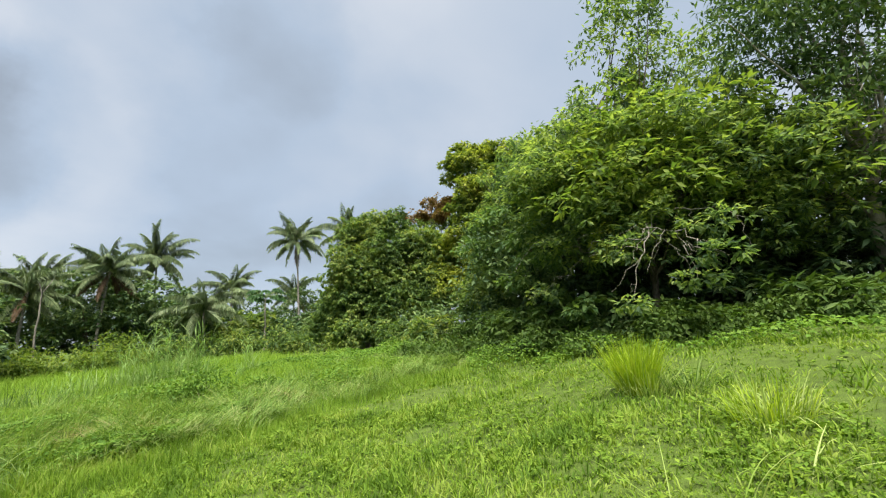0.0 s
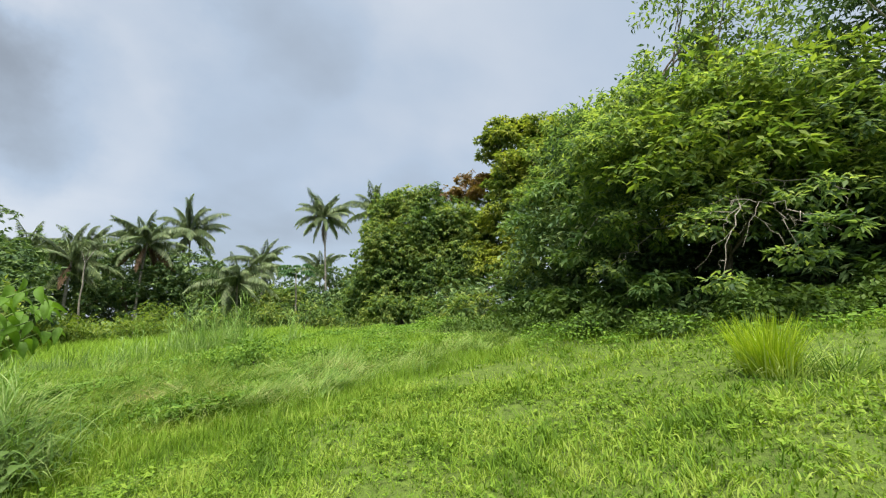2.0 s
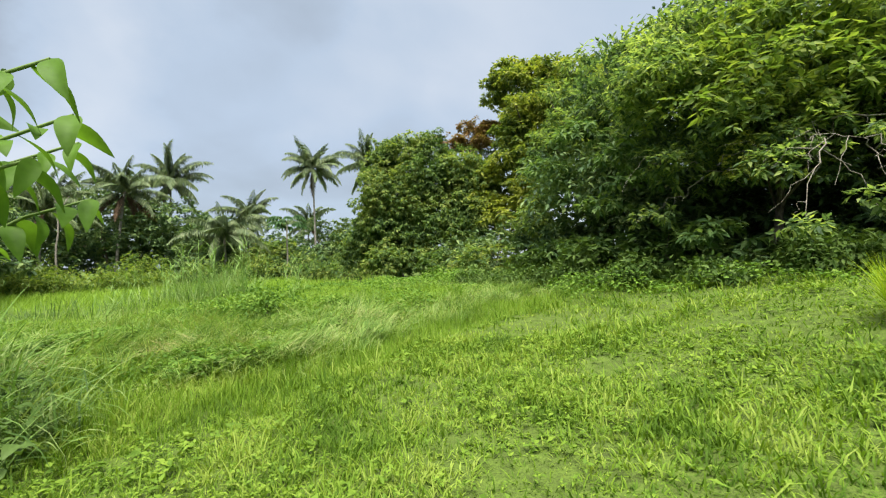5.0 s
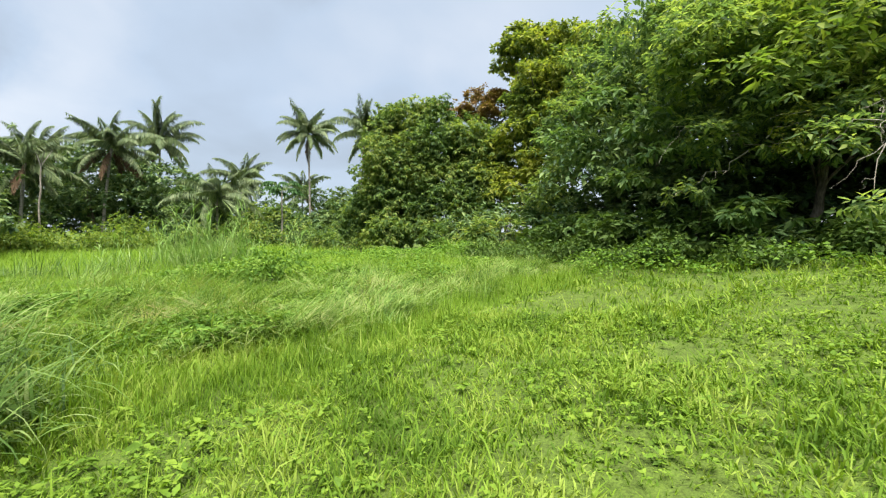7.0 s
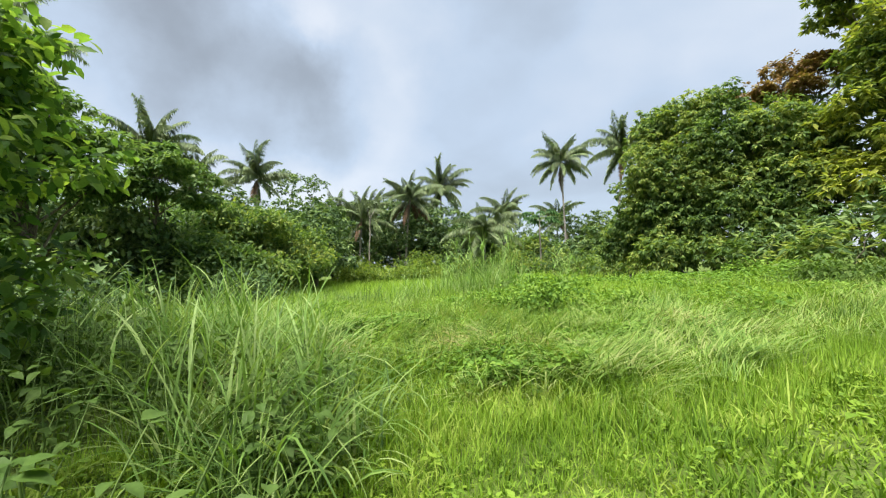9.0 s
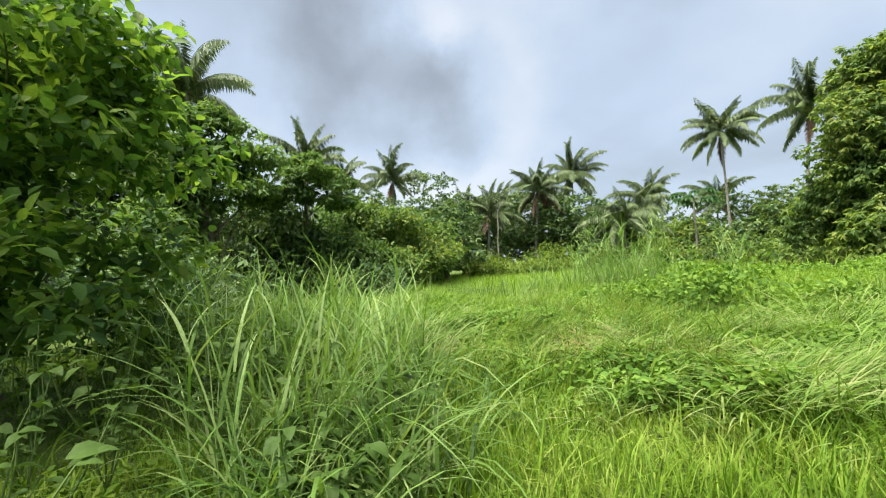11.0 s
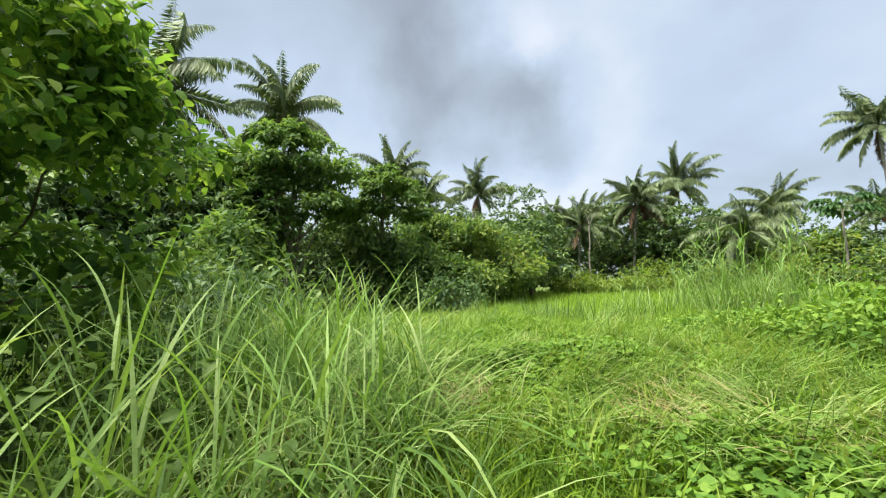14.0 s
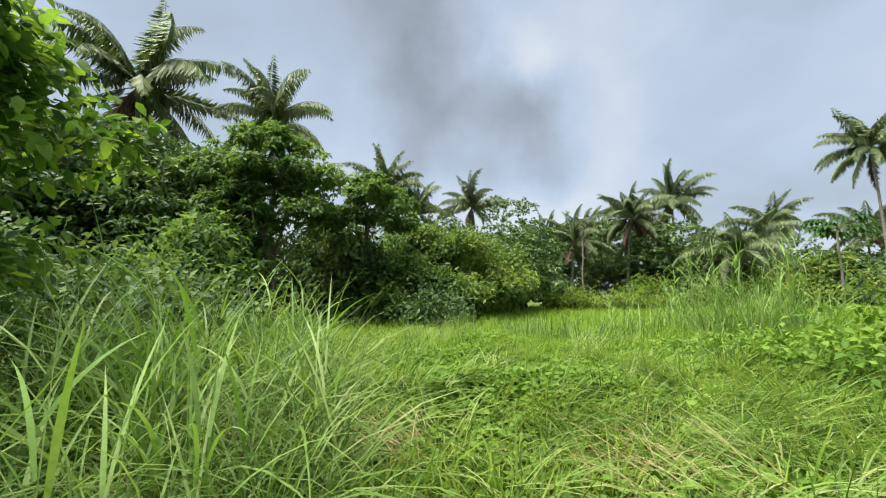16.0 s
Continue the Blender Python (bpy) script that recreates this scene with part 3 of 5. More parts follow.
def build_tall_grass():
    # head-high grass beside the end of the walk
    x, y = scatter(1900, -12.5, -5.9, 2.2, 7.6)
    line = 6.25 + 0.16 * (-6 - x)
    keep = (y < line) & (off_track(x, y) > 0.75) & (rng.random(len(x)) < 0.1 + 0.9 * patchy(x, y, 2.2, 41)) & ~((x > -9.6) & (y < 4.45))
    keep &= (y > 0.75 * (-x) - 4.6) & (y > 4.55 + 0.09 * (x + 4.5))
    x, y = x[keep], y[keep]
    per = 9
    m = len(x) * per
    cx, cy = np.repeat(x, per) + rng.normal(0, 0.05, m), np.repeat(y, per) + rng.normal(0, 0.05, m)
    own = len(x)
    grow = np.repeat((0.5 + 0.5 * smooth((off_track(x, y) - 0.6) / 2.2)) * rng.lognormal(0, 0.28, own), per)
    wide = np.repeat(rng.lognormal(-4.25, 0.35, own), per)
    yaw = np.repeat(rng.random(own) * 6.3, per) + rng.normal(0, 1.1, m)
    lot = blades(onto(cx, cy), np.minimum(grow * rng.uniform(0.55, 1.6, m), 1.6), wide * rng.uniform(0.6, 1.4, m), yaw, rng.uniform(0.02, 0.5, m), np.repeat(rng.uniform(0.5, 2.0, own), per) + rng.uniform(0.1, 1.1, m), 6)
    stuff("tall_grass", lot, TALL, "tall arching green grass crowding beside the walk", "tall grass")
    # some culms standing out, with pale stiff leaves
    x, y = scatter(170, -10.5, -6.4, 3.8, 7.0)
    keep = (y < 6.3 + 0.16 * (-6 - x)) & (y > 4.5 + 0.09 * (x + 4.5)) & (off_track(x, y) > 1.5)
    x, y = x[keep][:60], y[keep][:60]
    per = 7
    m = len(x) * per
    tall = np.repeat(rng.uniform(0.9, 1.5, len(x)), per)
    base = onto(np.repeat(x, per), np.repeat(y, per))
    base[:, 2] += tall * np.tile(np.linspace(0, 0.72, per), len(x))
    lot = blades(base, rng.uniform(0.35, 0.75, m), rng.uniform(0.014, 0.024, m), rng.random(m) * 6.3, rng.uniform(0.15, 0.5, m), rng.uniform(0.2, 1.3, m), 6)
    lot2 = blades(onto(x, y), tall[::per] * 1.02, np.full(len(x), 0.007), rng.random(len(x)) * 6.3, rng.uniform(0, 0.08, len(x)), rng.uniform(0, 0.15, len(x)), 4)
    stuff("cane_grass", joined(lot, lot2), REED, "stiff pale cane grass standing above the tall grass", "tall grass")


def clump(name, at, n, length, width, spread, lean, bend, mat, label, category="grass tuft", group=""):
    """One tuft of long blades from a common foot."""
    a = rng.random(n) * 6.3
    r = spread * np.sqrt(rng.random(n))
    x, y = at[0] + r * np.cos(a), at[1] + r * np.sin(a)
    yaw = a - np.pi / 2 + rng.normal(0, 0.5, n)
    lot = blades(onto(x, y), length * rng.uniform(0.55, 1.15, n), width * rng.uniform(0.7, 1.2, n), yaw, lean * rng.random(n), bend * rng.random(n) ** 1.3, 6)
    base = (at[0], at[1], float(height(*at)))
    ob = new(name, mesh_of(name, lot[0] - np.array(base), lot[1], mat))
    ob.location = base
    return tagged(ob, label, category, group)


def build_tufts():
    clump("grass_tuft", (2.62, 6.15), 520, 0.82, 0.014, 0.26, 0.5, 0.8, TUFT, "large spiky yellow-green grass tuft on the lawn", group="grass tufts")
    clump("grass_tuft", (2.7, 5.95), 150, 0.62, 0.014, 0.34, 0.7, 2.4, TUFT_TIP, "drooping pale blades round the foot of a tuft", group="grass tufts")
    clump("grass_tuft", (3.15, 5.75), 130, 0.5, 0.014, 0.3, 0.8, 1.8, TALL, "low dark leafy tuft beside a larger one", group="grass tufts")
    clump("grass_tuft", (3.05, 4.15), 110, 0.55, 0.013, 0.3, 0.7, 2.3, TUFT_TIP, "loose drooping pale grass tuft on the lawn", group="grass tufts")
    clump("grass_tuft", (3.0, 4.2), 150, 0.42, 0.012, 0.35, 0.6, 1.2, TUFT, "soft bright grass tuft on the lawn", group="grass tufts")
    clump("grass_tuft", (1.55, 2.75), 9, 0.85, 0.014, 0.3, 0.9, 2.0, TUFT_TIP, "few long bent pale grass blades on the lawn", group="grass tufts")
    clump("grass_tuft", (2.2, 3.0), 8, 0.8, 0.014, 0.3, 0.9, 2.0, TUFT_TIP, "few long bent pale grass blades on the lawn", group="grass tufts")
    clump("grass_tuft", (-2.3, 12.5), 420, 0.55, 0.012, 0.3, 0.9, 1.7, TALL, "low dark mounded grass tuft in the field", group="grass tufts")
    for x, y, n, h in ((-7.25, 5.35, 26, 1.35), (-7.0, 4.9, 22, 1.2), (-7.9, 5.7, 26, 1.5), (-8.6, 5.2, 24, 1.5), (-7.5, 6.1, 20, 1.1), (-9.3, 6.2, 26, 1.5), (-6.75, 5.75, 16, 0.95), (-6.25, 5.12, 15, 0.95), (-6.5, 5.28, 14, 1.05), (-6.7, 4.9, 16, 1.25), (-6.4, 4.72, 16, 1.0), (-7.0, 5.1, 16, 1.4), (-8.2, 5.0, 24, 1.7), (-9.0, 5.4, 24, 1.8), (-7.15, 4.7, 18, 1.7), (-7.5, 5.25, 18, 1.7), (-8.3, 5.5, 20, 1.8)):
        t = thing("cane_clump", (x, y, float(height(x, y))), "clump of broad pale cane leaves in the tall grass", "tall grass", "cane clumps")
        for k in range(n):
            a = rng.random() * 6.3
            one = blades(onto(np.array([x + 0.05 * math.cos(a)]), np.array([y + 0.05 * math.sin(a)])), np.array([h * rng.uniform(0.5, 1.1)]), np.array([rng.uniform(0.014, 0.026)]),
                         np.array([a - 1.57]), np.array([0.35 * rng.random()]), np.array([0.3 + 2.1 * rng.random()]), 8)
            part("blade", one, CANE, t)
    own = np.random.default_rng(77)
    for k in range(22):
        x, y = own.uniform(-24, -9.5), own.uniform(8.5, 21)
        if y > 0.4 * (-x) + 2:
            clump("grass_tuft", (x, y), 70, own.uniform(0.55, 0.95), 0.02, own.uniform(0.3, 0.7), 0.6, 1.8, TALL, "rough green grass tuft standing in the field", group="grass tufts")
    for x, y, n, h, spread, culms in ((-8.85, 18.6, 40, 1.5, 0.25, 5), (-8.2, 16.2, 24, 1.1, 0.2, 4), (-11.0, 16.7, 300, 1.9, 0.8, 16), (-11.9, 16.2, 220, 1.6, 0.8, 12), (-10.3, 16.9, 200, 1.7, 0.7, 12), (-12.9, 16.4, 140, 1.3, 0.8, 8), (-13.8, 15.4, 110, 1.1, 0.8, 6)):
        reeds((x, y), n, h, spread, culms)


def reeds(at, n, h, spread, culms):
    """A stand of reeds: a mass of arching leaves, and stiff culms with their own top leaves."""
    base = (at[0], at[1], float(height(*at)))
    t = thing("reed_clump", base, "tall pale green reed clump in the field", "reeds", "reed clumps")
    a = rng.random(n) * 6.3
    r = spread * np.sqrt(rng.random(n))
    yaw = rng.random(n) * 6.3
    part("leaves", blades(onto(at[0] + r * np.cos(a), at[1] + r * np.sin(a)), h * rng.uniform(0.45, 1.0, n), rng.uniform(0.016, 0.03, n), yaw, 0.35 * rng.random(n), 1.7 * rng.random(n) ** 1.2, 6), REED, t)
    for k in range(culms):
        b, q = rng.random() * 6.3, spread * rng.random() ** 0.5
        foot = np.array([at[0] + q * math.cos(b), at[1] + q * math.sin(b)])
        foot = np.array([foot[0], foot[1], float(height(*foot))])
        top = foot + np.array([rng.normal(0, 0.22), rng.normal(0, 0.22), h * rng.uniform(0.8, 1.2)])
        line = arc(foot, top, 0, 0.02, 6)
        m = 6
        spots = line[rng.integers(2, 6, m)]
        leaf = blades(spots, h * rng.uniform(0.25, 0.5, m), rng.uniform(0.02, 0.032, m), rng.random(m) * 6.3, rng.uniform(0.2, 0.6, m), rng.uniform(0.3, 1.6, m), 5)
        part("culm", joined(tube(line, np.linspace(0.011, 0.005, 6), 5), leaf), REED, t, "stiff upright reed stem")


def build_field_clumps():
    """Mounds of arching grass that break up the field."""
    x, y = scatter(760, -16, 1, 5.5, 20)
    u = beyond(x, y)
    keep = (u > 1.8) & (u < 11) & (off_track(x, y) > 1.6) & (rng.random(len(x)) < 0.3 + 0.7 * patchy(x, y, 1.7, 51))
    for px, py in list(zip(x[keep], y[keep]))[:150]:
        size = rng.uniform(0.35, 0.7)
        dark = rng.random() < 0.55
        clump("grass_clump", (px, py), int(rng.uniform(70, 150)), size, 0.012, 0.22, 1.0, 1.9, TALL if dark else FLAT,
              "mounded dark green grass clump in the field" if dark else "mounded pale grass clump in the field", "grass clump", "grass clumps")


# ---------------------------------------------------------------- trees


def tree(name, foot, blobs, label, leaf_mat, count, per, spread, length, width, trunk=0.2, bark=None, limbs=10, rosette=False,
         hang=0.4, category="tree", group="trees", extra=None, depth=0.35, oval=False, low=-0.75, lump=0.22, lobes=11, fill=0.14, under=-0.25):
    """A broadleaf tree: a tapered trunk, limbs reaching into the crown, and a crown of leafy twigs."""
    base = (foot[0], foot[1], float(height(*foot)) - 0.05)
    t = thing(name, base, label, category, group)
    bark = bark or BARK
    tops = np.array([b[:3] for b in blobs])
    mid = tops.mean(0)
    fork = np.array([base[0] + 0.35 * (mid[0] - base[0]), base[1] + 0.35 * (mid[1] - base[1]), base[2] + 0.42 * (mid[2] - base[2])])
    top = np.array([mid[0], mid[1], max(mid[2], fork[2] + 0.3)])
    line = np.concatenate([arc(base, fork, 0, 0.03, 6), arc(fork, top, 0, 0.06, 5)[1:]])
    part("trunk", tube(line, np.linspace(trunk, trunk * 0.35, len(line)) * np.r_[1.35, np.ones(len(line) - 1)], 9), bark, t, sleek=True)
    if lobes:
        pts, outs = shell(lobed(blobs, lobes), int(count * (1 - fill)), depth, under, lump)
        inner = [(*b[:3], b[3] * 0.97, b[4] * 0.97, b[5] * 0.97) for b in blobs]
        p2, o2 = shell(inner, int(count * fill), 0.5, low, lump)
        pts, outs = np.concatenate([pts, p2]), np.concatenate([outs, o2])
    else:
        pts, outs = shell(blobs, count, depth, low, lump)
    pick = rng.integers(0, len(pts), limbs)
    for p in pts[pick]:
        start = line[rng.integers(4, len(line))]
        part("limb", tube(arc(start, p, 0.06 * np.linalg.norm(p - start), 0.08), np.linspace(trunk * 0.24, trunk * 0.04, 7), 5), bark, t, sleek=True)
    low_cut = height(pts[:, 0], pts[:, 1]) + 0.15
    pts[:, 2] = np.maximum(pts[:, 2], low_cut)
    part("crown", foliage(pts, outs, per, spread, length, width, rosette, hang, oval), leaf_mat, t)
    if extra:
        mat, blobs2, n2 = extra
        pts, outs = shell(blobs2, n2, depth, low, lump)
        part("crown", foliage(pts, outs, per, spread, length, width, rosette, hang, oval), mat, t)
    return t


def shrub(name, foot, r, h, mat, label, n, per=8, length=0.2, width=0.1, group="shrubs", rosette=False, stems=5):
    base = (foot[0], foot[1], float(height(*foot)) - 0.03)
    t = thing(name, base, label, "shrub", group)
    blobs = [(foot[0], foot[1], base[2] + h * 0.5, r, r, h * 0.52)]
    for k in range(3):
        a = rng.random() * 6.3
        blobs.append((foot[0] + 0.55 * r * math.cos(a), foot[1] + 0.55 * r * math.sin(a), base[2] + h * rng.uniform(0.4, 0.7), r * 0.55, r * 0.55, h * 0.35))
    pts, outs = shell(blobs, n, 0.5, -0.95)
    for p in pts[rng.integers(0, len(pts), stems)]:
        part("stem", tube(arc(base, p, 0, 0.05), np.linspace(0.025, 0.006, 7) * (0.5 + h / 3), 5), BARK, t, sleek=True)
    pts[:, 2] = np.maximum(pts[:, 2], height(pts[:, 0], pts[:, 1]) + 0.05)
    part("foliage", foliage(pts, outs, per, 0.16 * r, length, width, rosette), mat, t)
    return t


def frond_mesh(name, L, a0, a1, mat, pairs=38, hang=0.55):
    """A feather frond along +x: a bowed midrib with leaflets hanging to both sides."""
    s = np.linspace(0, 1, 12)
    ang = a0 + (a1 - a0) * s**1.35
    step = L / 11
    x = np.r_[0, np.cumsum(np.cos(ang[:-1]) * step)]
    z = np.r_[0, np.cumsum(np.sin(ang[:-1]) * step)]
    line = np.stack([x, 0 * x, z], -1)
    rib = tube(line, np.linspace(0.035, 0.006, 12), 4)
    q = np.repeat(np.linspace(0.14, 0.99, pairs), 2)
    side = np.tile([1.0, -1.0], pairs)
    base = np.stack([np.interp(q, s, line[:, k]) for k in range(3)], -1)
    tang = np.stack([np.cos(np.interp(q, s, ang)), 0 * q, np.sin(np.interp(q, s, ang))], -1)
    n = len(q)
    ll = L * 0.18 * (0.3 + np.sin(np.pi * np.clip(q, 0, 1) ** 0.8) * 0.8) * rng.uniform(0.8, 1.15, n)
    way = 0.6 * tang + np.stack([0 * q, side * rng.uniform(0.25, 0.65, n), -(0.35 + hang) * rng.uniform(0.6, 1.4, n)], -1)
    face = np.stack([0 * q, -side * 0.8, 1 + 0 * q], -1) + rng.normal(0, 0.3, (n, 3))
    blade = leaves(base, way, face, ll, np.full(n, 0.0072 * L / 4) * rng.uniform(0.7, 1.3, n), 0.3)
    v, f = joined(rib, blade)
    return mesh_of(name, v, f, mat)


FRONDS = {}


def build_fronds():
    for key, a0, a1, mat, hang, k in (("up", 1.42, 0.35, FROND, 0.6, 0.9), ("rise", 1.05, -0.55, FROND, 0.9, 1.0), ("level", 0.6, -1.05, FROND, 1.1, 1.0),
                                      ("low", 0.0, -1.4, FROND, 1.3, 0.95), ("skirt", -0.75, -1.52, FROND, 1.2, 0.85), ("dead", -1.0, -1.55, DEAD_FROND, 0.6, 0.8)):
        FRONDS[key] = [frond_mesh("frond", 6.2 * k * q, a0, a1, mat, 100, hang) for q in (1.0, 0.88)]


def palm(crown, foot, label, size=1.0, full=22, dead=2, droop=0.0, thick=0.16, wind=0.0):
    """A coconut palm: a ringed leaning trunk and a head of separate fronds."""
    base = (foot[0], foot[1], float(height(*foot)) - 0.05)
    t = thing("coconut_palm", base, label, "palm tree", "coconut palms")
    a, b = np.array(base), np.array(crown, float)
    s = np.linspace(0, 1, 22)[:, None]
    bow = np.array([b[0] - a[0], b[1] - a[1], 0]) * 0.25
    line = a + (b - a) * s - bow * 4 * s * (1 - s) * 0.5
    r = np.linspace(thick * 1.0, thick * 0.62, 22)
    r[0] *= 1.5
    r *= 1 + 0.06 * (np.arange(22) % 2)
    part("trunk", tube(line, r, 9), PALM_BARK, t, sleek=True)
    full = int(full * 1.05)
    for k in range(full + dead):
        yaw = k * 2.39996 + rng.normal(0, 0.2)
        f = k / full + droop
        key = "dead" if k >= full else "up" if f < 0.17 else "rise" if f < 0.45 else "level" if f < 0.7 else "low" if f < 0.9 else "skirt"
        ob = new("frond", FRONDS[key][k % 2])
        ob.parent = t
        ob.location = Vector(crown) - Vector(base)
        ob.rotation_euler = (rng.normal(0, 0.35), rng.normal(0, 0.18) - wind * math.cos(yaw), yaw)
        ob.scale = (size * rng.uniform(0.88, 1.08),) * 3
        if key == "dead":
            tagged(ob, "withered brown frond")
    return t


def papaya(crown, foot, label, size=1.0):
    base = (foot[0], foot[1], float(height(*foot)) - 0.05)
    t = thing("papaya_tree", base, label, "papaya tree", "papaya trees")
    part("trunk", tube(arc(base, crown, 0, 0.03, 8), np.linspace(0.11, 0.06, 8), 8), PALE_BARK, t, sleek=True)
    for k in range(16):
        yaw, up = k * 2.4, rng.uniform(-0.15, 0.75)
        tip = np.array(crown) + size * np.array([math.cos(yaw) * math.cos(up), math.sin(yaw) * math.cos(up), math.sin(up)])
        stalk = tube(arc(crown, tip, 0.08, 0.02, 5), np.linspace(0.02, 0.012, 5), 4)
        a = yaw + np.linspace(-2.3, 2.3, 9)
        way = np.stack([np.cos(a), np.sin(a), np.full(9, -0.45)], -1)
        blade = leaves(np.repeat(tip[None], 9, 0), way, np.tile([0, 0, 1.0], (9, 1)), size * 0.62 * (1 - 0.35 * np.abs(np.linspace(-1, 1, 9))), np.full(9, size * 0.26), 0.3)
        leaf = part("leaf", blade, PAPAYA, t)
        part("stalk", stalk, STEM, leaf, "pale green leaf stalk")
    return t


def bare_limbs(t, lines, r, mat=None):
    for a, b, sag in lines:
        p = arc(a, b, sag, 0.1, 9)
        part("bare_branch", tube(p, np.linspace(r, r * 0.2, 9), 5), mat or PALE_BARK, t, "pale leafless branch", sleek=True)
        for k in range(3):
            s = p[rng.integers(3, 8)]
            e = s + rng.normal(0, 0.35, 3) + np.array([-0.2, -0.25, -0.35])
            part("bare_branch", tube(arc(s, e, 0.05, 0.05, 6), np.linspace(r * 0.4, r * 0.12, 6), 4), mat or PALE_BARK, t, sleek=True)


def build_right_trees():
    # broad light-leaved tree by the lawn
    t = tree("broadleaf_tree", (6.6, 13.2), [(6.5, 13.0, 5.8, 3.5, 2.5, 2.2), (4.6, 13.6, 4.9, 2.1, 1.9, 1.5), (8.6, 12.2, 5.3, 2.6, 2.2, 2.0), (6.8, 13.4, 7.2, 2.3, 1.9, 1.6), (5.0, 14.2, 6.3, 1.8, 1.7, 1.5), (6.1, 11.7, 3.6, 1.8, 1.2, 1.1), (8.3, 11.0, 3.7, 1.8, 1.2, 1.2), (9.9, 10.6, 4.5, 1.7, 1.4, 1.5), (4.4, 12.6, 3.5, 1.3, 1.1, 0.7)],
             "spreading broadleaf tree with light green leaves over the bank", LIGHT_LEAF, 3900, 11, 0.1, 0.22, 0.085, 0.14, None, 18, True, 0.35, depth=0.45, lobes=11, fill=0.2)
    bare_limbs(t, [((5.6, 12.6, 3.0), (4.2, 11.8, 3.4), -0.1), ((4.2, 11.8, 3.4), (5.1, 11.2, 3.75), 0.05), ((4.4, 10.4, 3.0), (5.5, 9.5, 3.35), 0.25), ((5.5, 9.5, 3.35), (5.7, 9.3, 2.2), 0.15),
                   ((5.0, 9.8, 3.45), (4.3, 9.5, 1.8), 0.1), ((5.5, 9.5, 3.35), (6.1, 8.7, 2.6), 0.1), ((4.1, 12.2, 3.2), (2.95, 12.7, 2.2), 0.05), ((5.0, 12.6, 3.4), (2.6, 12.8, 3.9), 0.0), ((7.2, 11.9, 4.2), (4.9, 10.0, 3.35), 0.3)], 0.016)
    bare_limbs(t, [((4.9, 11.7, 3.6), (6.2, 10.9, 4.2), 0.15), ((6.2, 10.9, 4.2), (7.6, 10.0, 3.7), 0.2), ((5.6, 11.2, 4.0), (6.0, 10.3, 3.0), 0.1)], 0.026)
    # light sprays of leaves on the outer boughs
    sprays = []
    for q, r, k in (((4.3, 9.5, 1.7), 0.35, 16), ((5.7, 9.3, 2.2), 0.45, 18), ((6.1, 8.8, 2.7), 0.5, 22), ((3.0, 12.6, 2.3), 0.5, 20), ((3.4, 12.3, 3.6), 0.6, 26), ((6.4, 9.6, 3.6), 0.7, 30)):
        pts, outs = shell([(*q, r, r, r * 0.5)], k, 0.6)
        sprays.append(foliage(pts, outs, 8, 0.06, 0.2, 0.085, True, 0.3))
    part("crown", joined(*sprays), LIGHT_LEAF, t, "light leaf sprays on the outer boughs")
    low = [(2.0, 17.4, 1.4, 1.2, 1.0, 0.6), (2.9, 15.7, 1.4, 1.1, 1.1, 0.6), (2.6, 15.2, 2.8, 0.7, 0.6, 0.4), (1.5, 17.3, 4.5, 1.0, 0.8, 0.5), (3.0, 13.6, 3.3, 0.7, 0.6, 0.35), (4.4, 12.2, 1.6, 1.0, 0.7, 0.5), (3.2, 14.6, 4.4, 1.0, 0.8, 0.5), (2.4, 16.6, 5.6, 1.1, 0.9, 0.6)]
    pts, outs = shell(low, 300, 0.3, -0.1, 0.15)
    part("crown", foliage(pts, outs, 9, 0.1, 0.3, 0.12, True, 0.7), GREY_LEAF, t, "hanging sprays of long grey-green leaves")
    high = [(4.2, 12.4, 5.9, 1.2, 0.9, 0.9), (4.9, 11.3, 4.9, 1.1, 0.9, 0.8), (5.5, 10.7, 5.4, 1.0, 0.8, 0.8), (3.6, 14.0, 5.9, 1.0, 0.8, 0.8), (6.6, 10.4, 4.6, 1.1, 0.8, 0.7), (5.4, 12.0, 7.0, 1.3, 1.0, 0.8)]
    pts, outs = shell(high, 260, 0.4, -0.2, 0.2)
    part("crown", foliage(pts, outs, 9, 0.1, 0.27, 0.11, True, 0.5), YELLOW_LEAF, t, "sunlit sprays of fresh yellow-green leaves")
    pts, outs = shell([(4.7, 11.5, 3.5, 0.45, 0.4, 0.75)], 70, 0.4, -0.6, 0.2)
    part("crown", foliage(pts, outs, 9, 0.07, 0.11, 0.06, True, 0.4), MANGO, t, "small yellowing leaves on a climbing vine")
    pts, outs = shell([(4.2, 12.6, 4.7, 1.9, 1.5, 1.2), (6.2, 11.7, 5.0, 2.4, 1.6, 1.8), (8.6, 10.9, 5.0, 2.2, 1.7, 1.8), (6.6, 12.6, 6.6, 2.4, 2.0, 1.9), (10.2, 10.2, 5.0, 1.8, 1.5, 1.8), (7.8, 11.4, 6.8, 2.2, 1.6, 1.4)], 460, 0.2, -0.3)
    part("crown", foliage(pts, outs, 8, 0.1, 0.31, 0.12, True, 0.25), YELLOW_LEAF, t, "outer sprays of larger yellow-green leaves")
